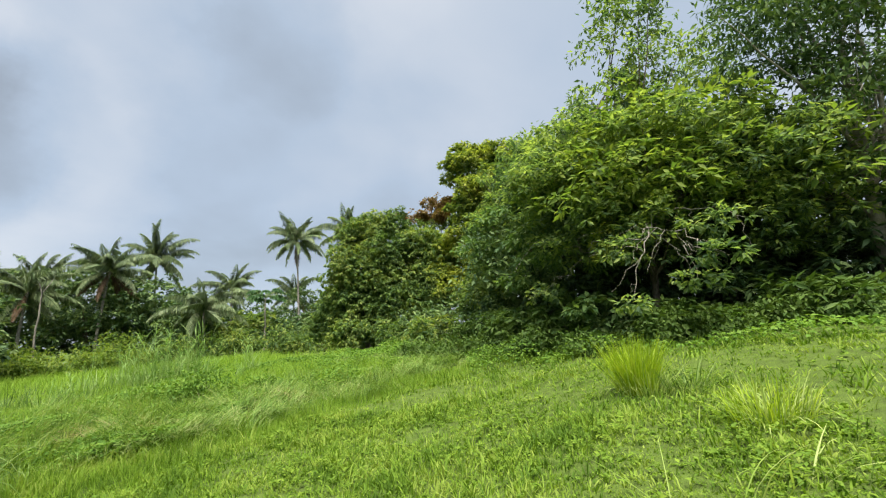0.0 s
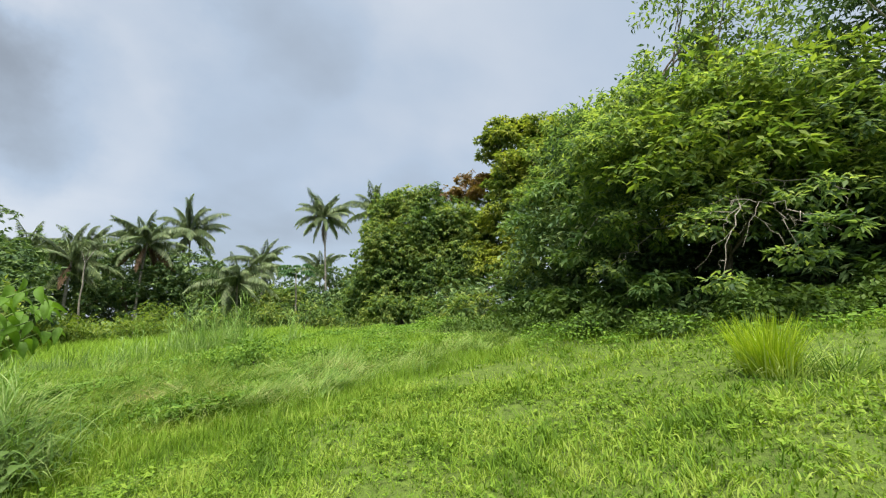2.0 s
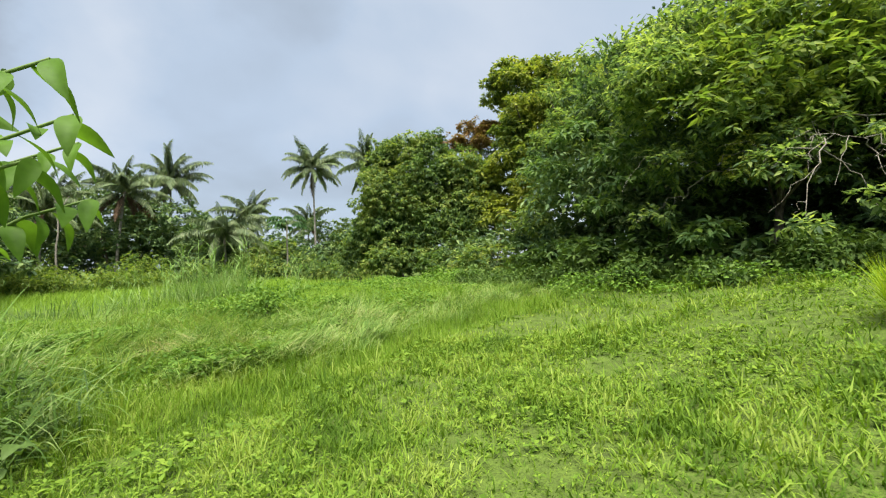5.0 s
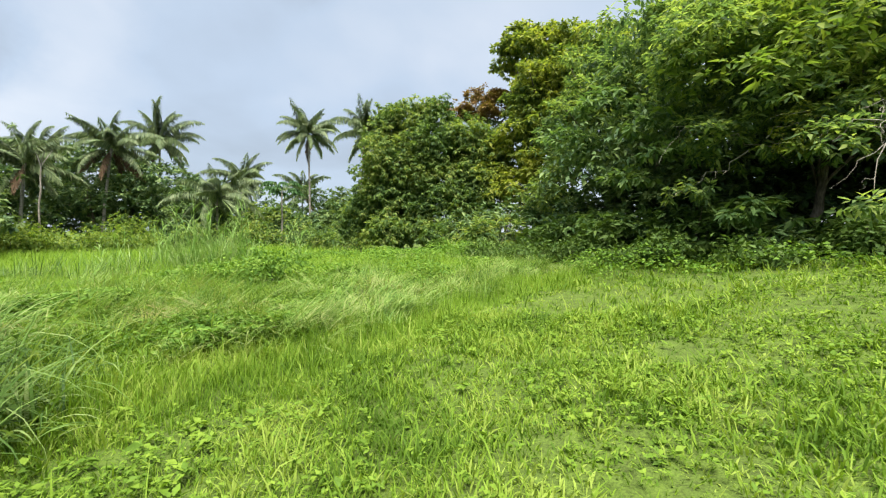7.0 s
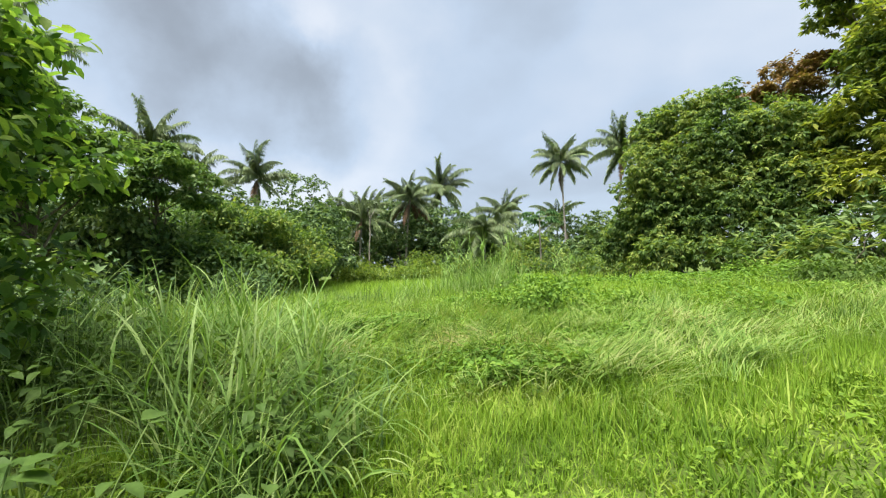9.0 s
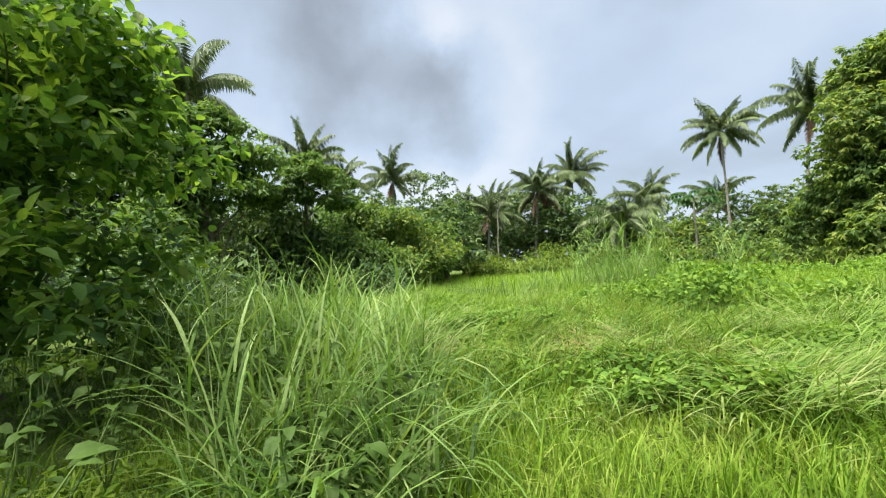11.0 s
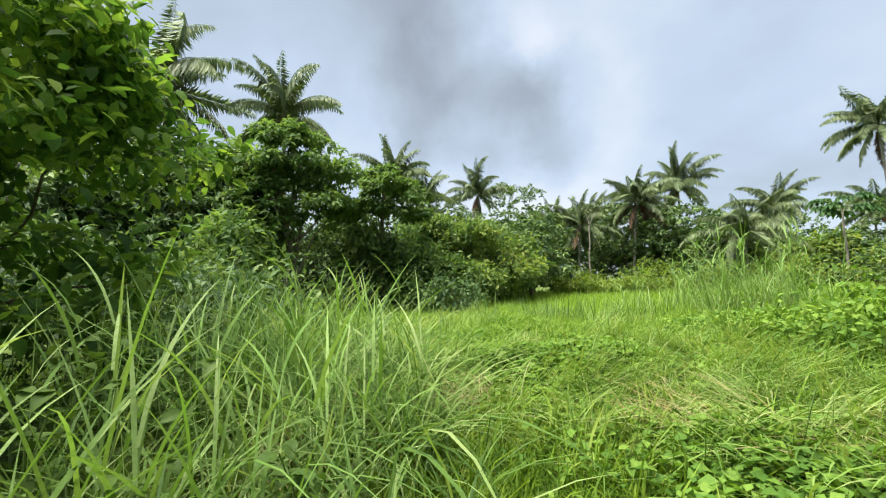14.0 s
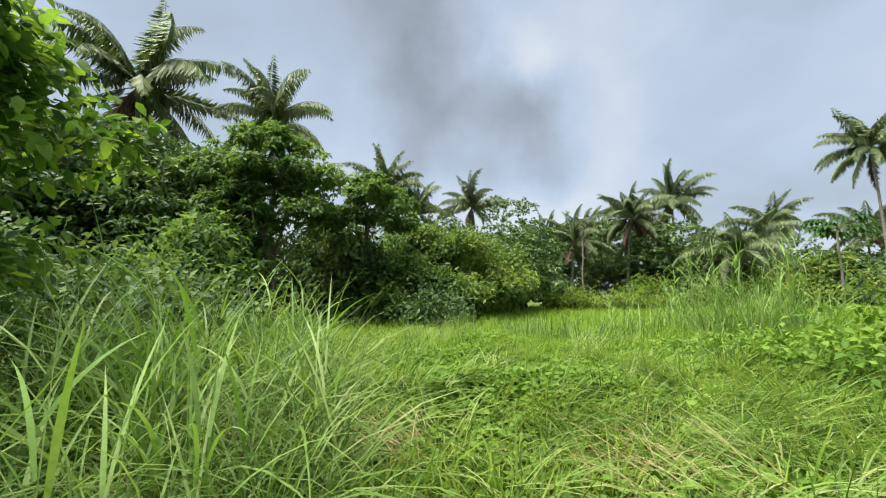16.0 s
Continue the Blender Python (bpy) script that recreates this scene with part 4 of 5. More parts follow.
    # slim tall trees behind it
    tree("tall_tree", (8.1, 15.6), [(8.3, 15.3, 12.4, 1.7, 1.6, 2.3), (6.9, 15.4, 9.9, 1.6, 1.4, 1.2), (9.7, 15.0, 10.6, 1.6, 1.4, 1.3), (5.9, 15.8, 8.6, 1.3, 1.2, 0.8), (4.4, 16.2, 8.4, 1.1, 1.0, 0.8), (3.4, 16.4, 7.6, 0.9, 0.9, 0.7)],
         "tall slim tree with an airy crown and climbing vines", LIGHT_LEAF, 640, 9, 0.14, 0.27, 0.11, 0.2, None, 24, False, 0.5, depth=0.8,
         extra=(VINE, [(8.1, 15.5, 6.5, 0.55, 0.55, 4.5), (8.2, 15.4, 10.0, 0.4, 0.4, 2.2)], 260))
    tree("tall_tree", (12.3, 11.4), [(10.8, 10.8, 9.6, 2.0, 1.9, 2.4), (12.9, 10.6, 11.4, 2.4, 2.2, 2.4), (9.9, 11.4, 7.2, 1.5, 1.4, 1.2), (13.4, 9.6, 7.6, 2.2, 1.9, 1.8)],
         "tall tree with dark feathery leaves and a pale trunk", DARK_LEAF, 1000, 11, 0.2, 0.26, 0.085, 0.24, PALE_BARK, 16, False, 0.6, depth=0.7)
    tree("slender_tree", (12.2, 10.4), [(12.0, 10.3, 9.0, 1.2, 1.2, 1.6)], "slender pale-trunked tree with a thin crown", DARK_LEAF, 160, 9, 0.2, 0.24, 0.09, 0.12, PALE_BARK, 8, depth=0.7)
    # shaded wall of trees behind, dark leaves giving the depth under the canopy
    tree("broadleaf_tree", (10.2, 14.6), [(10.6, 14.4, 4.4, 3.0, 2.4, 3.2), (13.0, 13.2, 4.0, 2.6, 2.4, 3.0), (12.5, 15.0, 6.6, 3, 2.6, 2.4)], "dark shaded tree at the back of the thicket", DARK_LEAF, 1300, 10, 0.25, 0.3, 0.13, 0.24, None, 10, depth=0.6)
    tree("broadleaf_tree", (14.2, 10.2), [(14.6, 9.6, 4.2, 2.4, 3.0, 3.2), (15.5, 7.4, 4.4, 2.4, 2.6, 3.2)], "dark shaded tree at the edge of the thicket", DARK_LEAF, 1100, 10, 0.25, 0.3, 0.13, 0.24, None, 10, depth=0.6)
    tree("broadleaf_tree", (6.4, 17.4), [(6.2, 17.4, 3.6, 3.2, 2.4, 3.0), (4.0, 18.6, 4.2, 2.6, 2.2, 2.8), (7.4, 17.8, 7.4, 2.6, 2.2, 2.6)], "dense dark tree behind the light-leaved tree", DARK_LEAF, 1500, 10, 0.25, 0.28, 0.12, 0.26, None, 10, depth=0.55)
    # mango trees with yellow-green new leaves
    tree("mango_tree", (3.4, 30.6), [(3.0, 30.3, 13.5, 2.1, 2.1, 1.6), (2.2, 30.1, 14.4, 1.1, 1.1, 0.9), (1.3, 30.7, 13.1, 1.2, 1.2, 1.1), (4.3, 30.1, 13.4, 1.3, 1.3, 1.2), (4.4, 31.0, 9.4, 2.6, 2.4, 2.6)],
         "tall mango tree with a rounded crown of glossy leaves", MANGO, 1500, 11, 0.22, 0.36, 0.15, 0.35, None, 8, True, 0.6, depth=0.2, lump=0.12, lobes=9, fill=0.4)
    tree("mango_tree", (3.6, 27.4), [(4.6, 26.7, 10.7, 2.1, 2.1, 1.2), (2.8, 27.4, 10.0, 1.8, 1.8, 1.2), (1.6, 27.3, 9.0, 1.3, 1.3, 1.1), (3.7, 26.7, 8.2, 2.3, 2.3, 1.4), (0.9, 26.9, 7.0, 1.0, 1.0, 1.3), (5.0, 25.7, 8.5, 1.8, 1.8, 1.5), (3.0, 26.4, 5.6, 2.0, 1.8, 1.6), (6.4, 26.0, 11.4, 2.0, 2.0, 1.6), (0.6, 27.6, 4.4, 1.6, 1.5, 1.9), (1.8, 26.2, 3.0, 1.8, 1.6, 1.8)],
         "large mango tree with yellow-green clumps of new leaves", MANGO, 3000, 11, 0.22, 0.34, 0.14, 0.35, None, 12, True, 0.6, depth=0.18, lump=0.12, lobes=9, fill=0.4)
    tree("mango_tree", (4.6, 20.6), [(4.4, 20.4, 5.6, 2.6, 2.3, 2.4), (3.0, 20.0, 3.4, 2.0, 1.8, 1.8), (5.6, 21.0, 8.6, 2.6, 2.2, 2.4)],
         "mango tree with drooping green leaf clusters", LIGHT_LEAF, 1500, 11, 0.2, 0.30, 0.1, 0.3, None, 12, True, 0.5, depth=0.4, lump=0.28)
    # vine-covered trees further along
    tree("vine_covered_tree", (-1.6, 29.4), [(-3.8, 30.1, 9.0, 1.4, 1.4, 1.1), (-1.8, 29.5, 7.6, 1.6, 1.6, 1.4), (-0.2, 28.7, 6.4, 1.2, 1.2, 1.4), (-4.0, 29.8, 6.0, 1.9, 1.9, 1.7), (-1.5, 28.5, 4.4, 1.5, 1.5, 1.5), (-3.6, 28.6, 3.1, 1.7, 1.7, 1.6), (-1.5, 27.7, 1.8, 1.3, 1.3, 1.3), (-3.7, 27.7, 1.3, 1.5, 1.5, 0.9), (-2.7, 29.3, 5.2, 2.5, 1.6, 3.5), (-0.9, 28.6, 3.6, 1.6, 1.3, 2.6)],
         "dense tree draped with dark green climbing vines", VINE, 4800, 12, 0.2, 0.26, 0.12, 0.35, None, 6, True, 0.9, depth=0.4, lump=0.2, lobes=14, fill=0.5, under=-0.9)
    tree("vine_covered_tree", (-6.2, 31.2), [(-7.1, 30.9, 8.3, 1.1, 1.2, 1.4), (-5.7, 30.5, 8.9, 1.4, 1.4, 1.1), (-6.6, 30.0, 5.9, 1.8, 1.8, 1.6), (-7.9, 30.0, 3.5, 1.3, 1.3, 1.5), (-6.1, 29.4, 2.6, 1.8, 1.8, 1.4), (-6.3, 27.9, 1.3, 1.5, 1.5, 0.8), (-9.3, 31.4, 2.0, 1.3, 1.3, 1.5), (-6.4, 30.1, 5.2, 1.8, 1.5, 3.5), (-5.2, 29.8, 4.8, 1.6, 1.4, 3.2)],
         "tree smothered in hanging vines", VINE, 4500, 12, 0.2, 0.26, 0.12, 0.3, None, 6, True, 0.9, depth=0.4, lump=0.2, lobes=14, fill=0.5, under=-0.9,
         extra=(YELLOW_LEAF, [(-5.0, 29.0, 3.9, 0.8, 0.5, 0.7), (-7.0, 27.6, 1.5, 0.9, 0.6, 0.7), (-6.9, 29.0, 4.6, 0.9, 0.6, 0.8)], 130))
    tree("flushing_tree", (-0.6, 33.4), [(-0.1, 32.6, 11.4, 1.0, 0.9, 0.8), (-1.1, 31.9, 10.2, 1.6, 1.3, 0.7), (-2.4, 31.9, 10.3, 1.0, 0.9, 0.6), (0.8, 32.8, 10.6, 1.6, 1.4, 1.0)], "tree with a crown of reddish-brown new leaves", RED_LEAF, 900, 10, 0.2, 0.26, 0.1, 0.35, None, 8, True, 0.5, depth=0.25, lump=0.15, lobes=7,
         extra=(VINE, [(-0.6, 32.6, 7.6, 2.6, 1.6, 2.6)], 420))
    tree("broadleaf_tree", (-9.4, 35.4), [(-8.2, 35.4, 1.8, 2.0, 1.8, 1.9), (-6.6, 33.2, 1.6, 1.8, 1.6, 1.5)], "low tangled trees sinking towards the field", VINE, 1500, 10, 0.25, 0.26, 0.13, 0.2, None, 6, False, 0.6)
    # backdrop trees added to close sky gaps; dark leaves give the shaded depth
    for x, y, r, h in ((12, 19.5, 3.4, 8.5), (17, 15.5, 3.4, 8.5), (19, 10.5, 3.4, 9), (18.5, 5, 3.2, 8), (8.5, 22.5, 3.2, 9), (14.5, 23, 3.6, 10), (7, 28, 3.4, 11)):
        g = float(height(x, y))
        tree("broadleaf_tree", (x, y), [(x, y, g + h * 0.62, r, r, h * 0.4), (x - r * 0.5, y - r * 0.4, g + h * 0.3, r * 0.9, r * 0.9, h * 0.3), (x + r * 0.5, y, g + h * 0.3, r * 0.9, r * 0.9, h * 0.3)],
             "dark backdrop tree added deep in the thicket", DARK_LEAF, 420, 10, 0.4, 0.5, 0.28, 0.24, None, 4, True, 0.4, lobes=6)
    # undergrowth along the foot of the thicket
    for x, y, r, h, mat, lab, n in ((6.1, 11.0, 1.0, 1.0, HERB, "fern-like shrub with spreading dark leaves", 170), (3.9, 13.6, 1.1, 1.3, HERB, "dark leafy shrub at the foot of the trees", 170),
                                    (5.0, 12.4, 0.9, 1.1, DARK_LEAF, "shaded leafy shrub under the trees", 140), (7.6, 10.9, 0.9, 0.9, HERB, "green leafy shrub on the bank", 140),
                                    (9.0, 10.0, 1.1, 1.0, HERB, "green leafy shrub on the bank", 170), (10.4, 8.9, 1.2, 1.1, HERB, "green leafy shrub on the bank", 180), (2.6, 15.6, 1.2, 1.4, HERB, "dark leafy shrub at the foot of the trees", 170),
                                    (1.4, 18.4, 1.4, 1.4, HERB, "broad-leaved shrub at the foot of the trees", 180), (-0.6, 21.6, 1.5, 1.5, VINE, "vine-covered shrub at the field edge", 200), (-2.6, 24.6, 1.5, 1.5, VINE, "vine-covered shrub at the field edge", 200),
                                    (11.8, 7.6, 1.3, 1.2, HERB, "green leafy shrub on the bank", 170), (8.4, 12.2, 1.2, 1.4, DARK_LEAF, "shaded leafy shrub under the trees", 150), (-6.6, 28.0, 1.5, 1.6, YELLOW_LEAF, "yellow-green shrub at the field edge", 160)):
        k = rng.uniform(0.6, 1.25)
        shrub("shrub", (x, y), r, h * k, mat, lab, int(n * 0.7), 10, 0.32, 0.1, rosette=True)
    for x, y, r, h in ((-1.2, 18.6, 1.1, 0.7), (-0.2, 17.4, 1.0, 0.6), (0.7, 16.4, 1.1, 0.8), (1.5, 15.3, 0.9, 0.7), (2.3, 14.0, 0.9, 0.6), (3.0, 12.9, 0.8, 0.7), (4.0, 11.9, 0.9, 0.6), (5.0, 11.1, 0.8, 0.7), (6.4, 10.2, 0.8, 0.6), (7.8, 9.7, 0.9, 0.7), (9.3, 8.8, 0.9, 0.6), (10.6, 7.7, 1.0, 0.7)):
        shrub("low_bush", (x + rng.normal(0, 0.3), y + rng.normal(0, 0.3)), r * rng.uniform(0.6, 1.1), h * rng.uniform(0.5, 1.2), HERB, "green leafy mound along the foot of the thicket", 130, 9, 0.15, 0.08, "low bushes")
    # undergrowth added to fill low sky gaps, dark-leaved for the shade between trunks
    for x, y in ((8.0, 14.4), (10.2, 13.2), (12.0, 11.6), (13.2, 9.4), (5.6, 15.8), (3.8, 17.6), (2.2, 20.6), (0.6, 23.4), (-1.6, 26.2), (7.0, 16.2), (14.0, 7.4), (11.2, 15.0)):
        shrub("shrub", (x, y), 1.7, 2.6, DARK_LEAF, "dark shaded undergrowth shrub between the trunks", 200, 10, 0.34, 0.13, rosette=True)


def build_palms():
    palm((-23.1, 62.3, 16.0), (-22.6, 62.3), "tall coconut palm with a straight grey trunk", 1.0, 26, 1)
    palm((-14.1, 60.4, 15.6), (-15.4, 60.2), "tall leaning coconut palm beside the thicket", 1.05, 22, 1, wind=0.1)
    palm((-28.0, 74.3, 8.6), (-28.0, 74.3), "smaller coconut palm further off", 1.0, 20, 1)
    palm((-25.1, 41.9, 4.4), (-25.0, 42.0), "bushy young coconut palm with drooping fronds", 0.85, 24, 0, 0.12)
    palm((-28.0, 52.7, 7.6), (-28.0, 52.7), "coconut palm behind the shrubs", 0.85, 22, 0, 0.05)
    palm((-36.7, 43.7, 9.4), (-37.4, 43.3), "coconut palm with withered lower fronds", 0.85, 24, 4, 0.05)
    palm((-38.1, 52.7, 12.2), (-38.1, 52.7), "coconut palm among dark trees", 1.0, 24, 1)
    palm((-39.8, 38.2, 6.9), (-40.2, 38.0), "coconut palm with drooping dark fronds", 0.8, 22, 1, 0.1)
    palm((-52.0, 32.1, 12.4), (-52.0, 32.0), "coconut palm bent by the wind behind trees", 0.95, 22, 1, wind=0.15)
    palm((-46.5, 18.5, 11.8), (-46.4, 18.6), "coconut palm rising behind a broad tree", 0.95, 22, 1, wind=0.15)
    palm((-34.6, 6.8, 12.6), (-34.4, 7.0), "windblown coconut palm behind a broad tree", 0.85, 22, 2, wind=0.15)
    palm((-35.4, -1.0, 13.6), (-35.0, -0.6), "large windblown coconut palm with hanging fronds", 1.1, 24, 3, wind=0.12)
    palm((-43.5, 20.8, 9.0), (-43.5, 20.8), "coconut palm half hidden by leaves", 0.8, 20, 1)
    palm((-49.4, 42.5, 8.0), (-49.4, 42.5), "distant coconut palm in the tree line", 0.85, 20, 0)
    palm((-48.0, 48.0, 9.0), (-48.0, 48.0), "distant coconut palm in the tree line", 0.9, 20, 1)
    papaya((-19.0, 42.5, 5.4), (-19.0, 42.5), "papaya tree with a ring of broad leaves", 1.5)
    t = thing("dead_sapling", (-37.8, 37.3, float(height(-37.8, 37.3))), "thin bare pale sapling with few branches", "sapling")
    part("trunk", tube(arc((-37.8, 37.3, float(height(-37.8, 37.3))), (-37.6, 37.4, 6.6), 0, 0.05, 8), np.linspace(0.1, 0.06, 8), 6), PALE_BARK, t, sleek=True)
    for d in ((-0.9, 0.4, 1.3), (0.8, -0.5, 1.2), (0.3, 0.7, 1.5)):
        part("limb", tube(arc((-37.6, 37.4, 6.5), (-37.6 + d[0], 37.4 + d[1], 6.5 + d[2]), 0.1, 0.03, 5), np.linspace(0.05, 0.015, 5), 5), PALE_BARK, t, sleek=True)


def build_left_trees():
    # dark trees among the palms
    for x, y, r, h, mat, lab in ((-44, 42, 4.4, 9.5, DARK_LEAF, "dark broadleaf tree among palms"), (-37, 52, 3.6, 8.0, DARK_LEAF, "dark broadleaf tree among palms"), (-43, 49, 3.6, 8.4, DARK_LEAF, "dark broadleaf tree among palms"), (-21, 56, 3.2, 3.0, DARK_LEAF, "dark leafy tree between the palms"), (-46.5, 33.5, 3.6, 4.6, DARK_LEAF, "low dark tree in the tree line"), (-49, 30, 3.6, 4.6, DARK_LEAF, "low dark tree in the tree line"), (-44, 37.5, 3.2, 4.4, DARK_LEAF, "low dark tree in the tree line"), (-34, 47.5, 3.8, 8.0, DARK_LEAF, "rounded green tree among palms"), (-31, 50, 3.4, 6.4, DARK_LEAF, "dark broadleaf tree among palms"),
                                 (-48, 36, 4.4, 10.5, DARK_LEAF, "dark broadleaf tree among palms"), (-40, 46, 4.2, 9.6, DARK_LEAF, "dark broadleaf tree among palms"), (-24, 47, 3.2, 3.6, VINE, "low leafy tree before the palms"),
                                 (-19, 48, 3.0, 2.5, DARK_LEAF, "low leafy tree before the palms"), (-15.5, 50, 2.6, 3.4, DARK_LEAF, "low leafy tree before the palms"), (-28, 44, 2.6, 4.4, DARK_LEAF, "low dark tree before the palms"),
                                 (-52, 26, 4.6, 10, DARK_LEAF, "dark broadleaf tree in the tree line"), (-43, 27, 3.4, 7.4, DARK_LEAF, "rounded green tree in the tree line"), (-36, 22.5, 3.0, 7.0, DARK_LEAF, "dark tree at the field edge"),
                                 (-44, 12, 4.2, 8.0, DARK_LEAF, "dark tree behind the field edge"), (-38, -6, 4.2, 9.0, DARK_LEAF, "dark tree below the palms"), (-30, -1, 3.6, 7.4, DARK_LEAF, "dark tree below the palms"),
                                 (-57, 16, 4.5, 8.0, DARK_LEAF, "dark broadleaf tree in the tree line"), (-50, 5, 4.6, 8.6, DARK_LEAF, "dark broadleaf tree in the tree line"), (-24, -6, 3.6, 7.0, DARK_LEAF, "dark tree beyond the tall grass"),
                                 (-33, 13, 3.0, 6.4, DARK_LEAF, "dark leafy tree behind the field edge"), (-34, 18, 3.0, 6.0, DARK_LEAF, "dark tree behind the field edge"), (-34, 27, 3.0, 5.4, DARK_LEAF, "dark leafy tree behind the field edge"), (-31, 22.5, 2.4, 4.2, GREY_LEAF, "grey-green bushy tree at the field edge"), (-39, 31, 3.4, 7.0, DARK_LEAF, "dark broadleaf tree among palms"), (-17.5, 68, 4.4, 7.5, VINE, "low leafy tree far behind the palms"), (-24, 70, 4.4, 7.0, DARK_LEAF, "low leafy tree far behind the palms"), (-31, 64, 4.4, 7.0, DARK_LEAF, "low leafy tree far behind the palms"), (-46, 52, 4.0, 8.0, DARK_LEAF, "dark broadleaf tree in the tree line")):
        h *= 1.32 if y > 25 else 1.05
        g = float(height(x, y))
        tree("broadleaf_tree", (x, y), [(x, y, g + h * 0.6, r, r, h * 0.42), (x + r * 0.6, y - r * 0.3, g + h * 0.45, r * 0.7, r * 0.7, h * 0.36), (x - r * 0.6, y - r * 0.2, g + h * 0.42, r * 0.7, r * 0.7, h * 0.36), (x - 0.2 * r, y - 0.5 * r, g + h * 0.28, r * 0.9, r * 0.6, h * 0.28)],
             lab, mat, 600, 11, 0.3, 0.48, 0.22, 0.22, None, 4, True, 0.5, group="tree line", lump=0.15, lobes=9, depth=0.35, fill=0.3)
    for x, y, r, h, mat in ((-24.5, -2.0, 2.4, 5.4, DARK_LEAF), (-22.4, 3.8, 1.8, 4.0, GREY_LEAF), (-28.5, 8.0, 2.6, 6.6, DARK_LEAF), (-25.5, 12.8, 1.8, 3.8, GREY_LEAF), (-28.4, 13.4, 2.2, 6.0, GREY_LEAF), (-26.5, 10.6, 1.6, 4.6, DARK_LEAF), (-20.5, -1.5, 2.0, 4.0, DARK_LEAF), (-29.0, 4.5, 2.6, 7.2, DARK_LEAF)):
        g = float(height(x, y))
        tree("broadleaf_tree", (x, y), [(x, y, g + h * 0.62, r, r, h * 0.4), (x + r * 0.5, y + r * 0.6, g + h * 0.4, r * 0.7, r * 0.7, h * 0.4), (x + r * 0.4, y - r * 0.6, g + h * 0.32, r * 0.8, r * 0.8, h * 0.32)],
             "tangled leafy tree beyond the tall grass", mat, 620, 10, 0.2, 0.32, 0.16, 0.16, None, 6, False, 0.5, group="tree line", lump=0.3, lobes=10, depth=0.5)
    tree("broadleaf_tree", (-27.0, -1.4), [(-25.6, -2.2, 6.0, 2.0, 2.0, 1.7), (-27.4, 0.2, 6.8, 1.9, 1.9, 1.5), (-25.8, 2.0, 6.0, 1.5, 1.5, 1.2), (-24.0, -2.0, 3.6, 2.0, 2.0, 1.7), (-24.6, 0.4, 3.8, 1.8, 1.8, 1.5), (-23.6, 2.6, 3.4, 1.4, 1.4, 1.2)],
         "tall dark tree rising below the palms", DARK_LEAF, 1500, 10, 0.2, 0.3, 0.14, 0.24, None, 10, True, 0.6, group="tree line", depth=0.4, lobes=8, fill=0.3)
    # yellow-green shrubs before the tree line
    for x, y, r, h in ((-31.0, 36.0, 1.9, 2.2), (-33.5, 34.0, 1.8, 2.0), (-35.5, 32.6, 1.7, 2.0), (-29.0, 38.2, 1.6, 1.8), (-37.6, 34.8, 2.0, 3.0), (-31.5, 40.0, 1.8, 3.6)):
        shrub("shrub", (x, y), r, h, YELLOW_LEAF, "bright yellow-green shrub before the tree line", 130, 8, 0.36, 0.15)
    for x, y, r, h in ((-25.5, 39.5, 2.0, 2.6), (-22.0, 41.0, 2.0, 2.8), (-17.5, 41.0, 2.2, 2.8), (-14.0, 41.5, 1.8, 1.8), (-11.4, 38.5, 1.5, 1.6)):
        shrub("shrub", (x, y), r, h, VINE, "tangled green shrub before the palms", 150, 8, 0.36, 0.18)
    # broad trees at the far side of the field
    tree("broadleaf_tree", (-23.6, 7.0), [(-23.3, 4.7, 5.6, 1.3, 1.3, 1.1), (-23.1, 6.4, 6.2, 1.5, 1.4, 1.0), (-23.5, 8.0, 5.9, 1.4, 1.3, 1.1), (-23.2, 5.4, 3.8, 1.5, 1.5, 1.2), (-23.6, 7.6, 4.0, 1.4, 1.5, 1.1), (-22.8, 4.4, 2.2, 1.4, 1.4, 1.0)], "broad dark tree with mango-like leaves at the field edge", GREY_LEAF, 1900, 10, 0.16, 0.27, 0.11, 0.26, None, 16, True, 0.7, depth=0.4, lobes=8, fill=0.2)
    tree("broadleaf_tree", (-25.0, 11.0), [(-24.6, 11.0, 5.4, 1.2, 1.2, 0.9), (-24.5, 12.1, 4.4, 1.1, 1.1, 0.9), (-25.0, 10.2, 4.2, 1.1, 1.1, 0.8), (-25.2, 10.6, 6.2, 0.8, 0.8, 0.7)], "open-crowned dark tree with visible limbs at the field edge", GREY_LEAF, 800, 10, 0.16, 0.27, 0.11, 0.17, None, 14, True, 0.7, depth=0.5, lobes=8, fill=0.1)
    tree("broadleaf_tree", (-26.4, 3.4), [(-26.2, 3.4, 3.8, 2.8, 2.6, 3.0), (-26.8, 1.4, 4.8, 1.8, 1.8, 1.8), (-26.0, 4.8, 5.2, 1.4, 1.4, 1.4), (-25.5, 1.0, 2.2, 2.2, 2.0, 2.0)], "dense dark tree below the palms", DARK_LEAF, 2100, 10, 0.2, 0.3, 0.15, 0.28, None, 12, False, 0.5, depth=0.5)
    tree("broadleaf_tree", (-26.6, 17.6), [(-26.2, 17.8, 1.9, 2.2, 2.0, 1.9), (-27.0, 15.6, 2.6, 1.6, 1.5, 2.2), (-26.8, 20.0, 1.5, 2.2, 1.8, 1.6), (-25.4, 17.0, 0.7, 2.2, 2.6, 1.2)], "bushy grey-green tree at the field edge", VINE, 1700, 10, 0.2, 0.3, 0.14, 0.2, None, 8, False, 0.5)
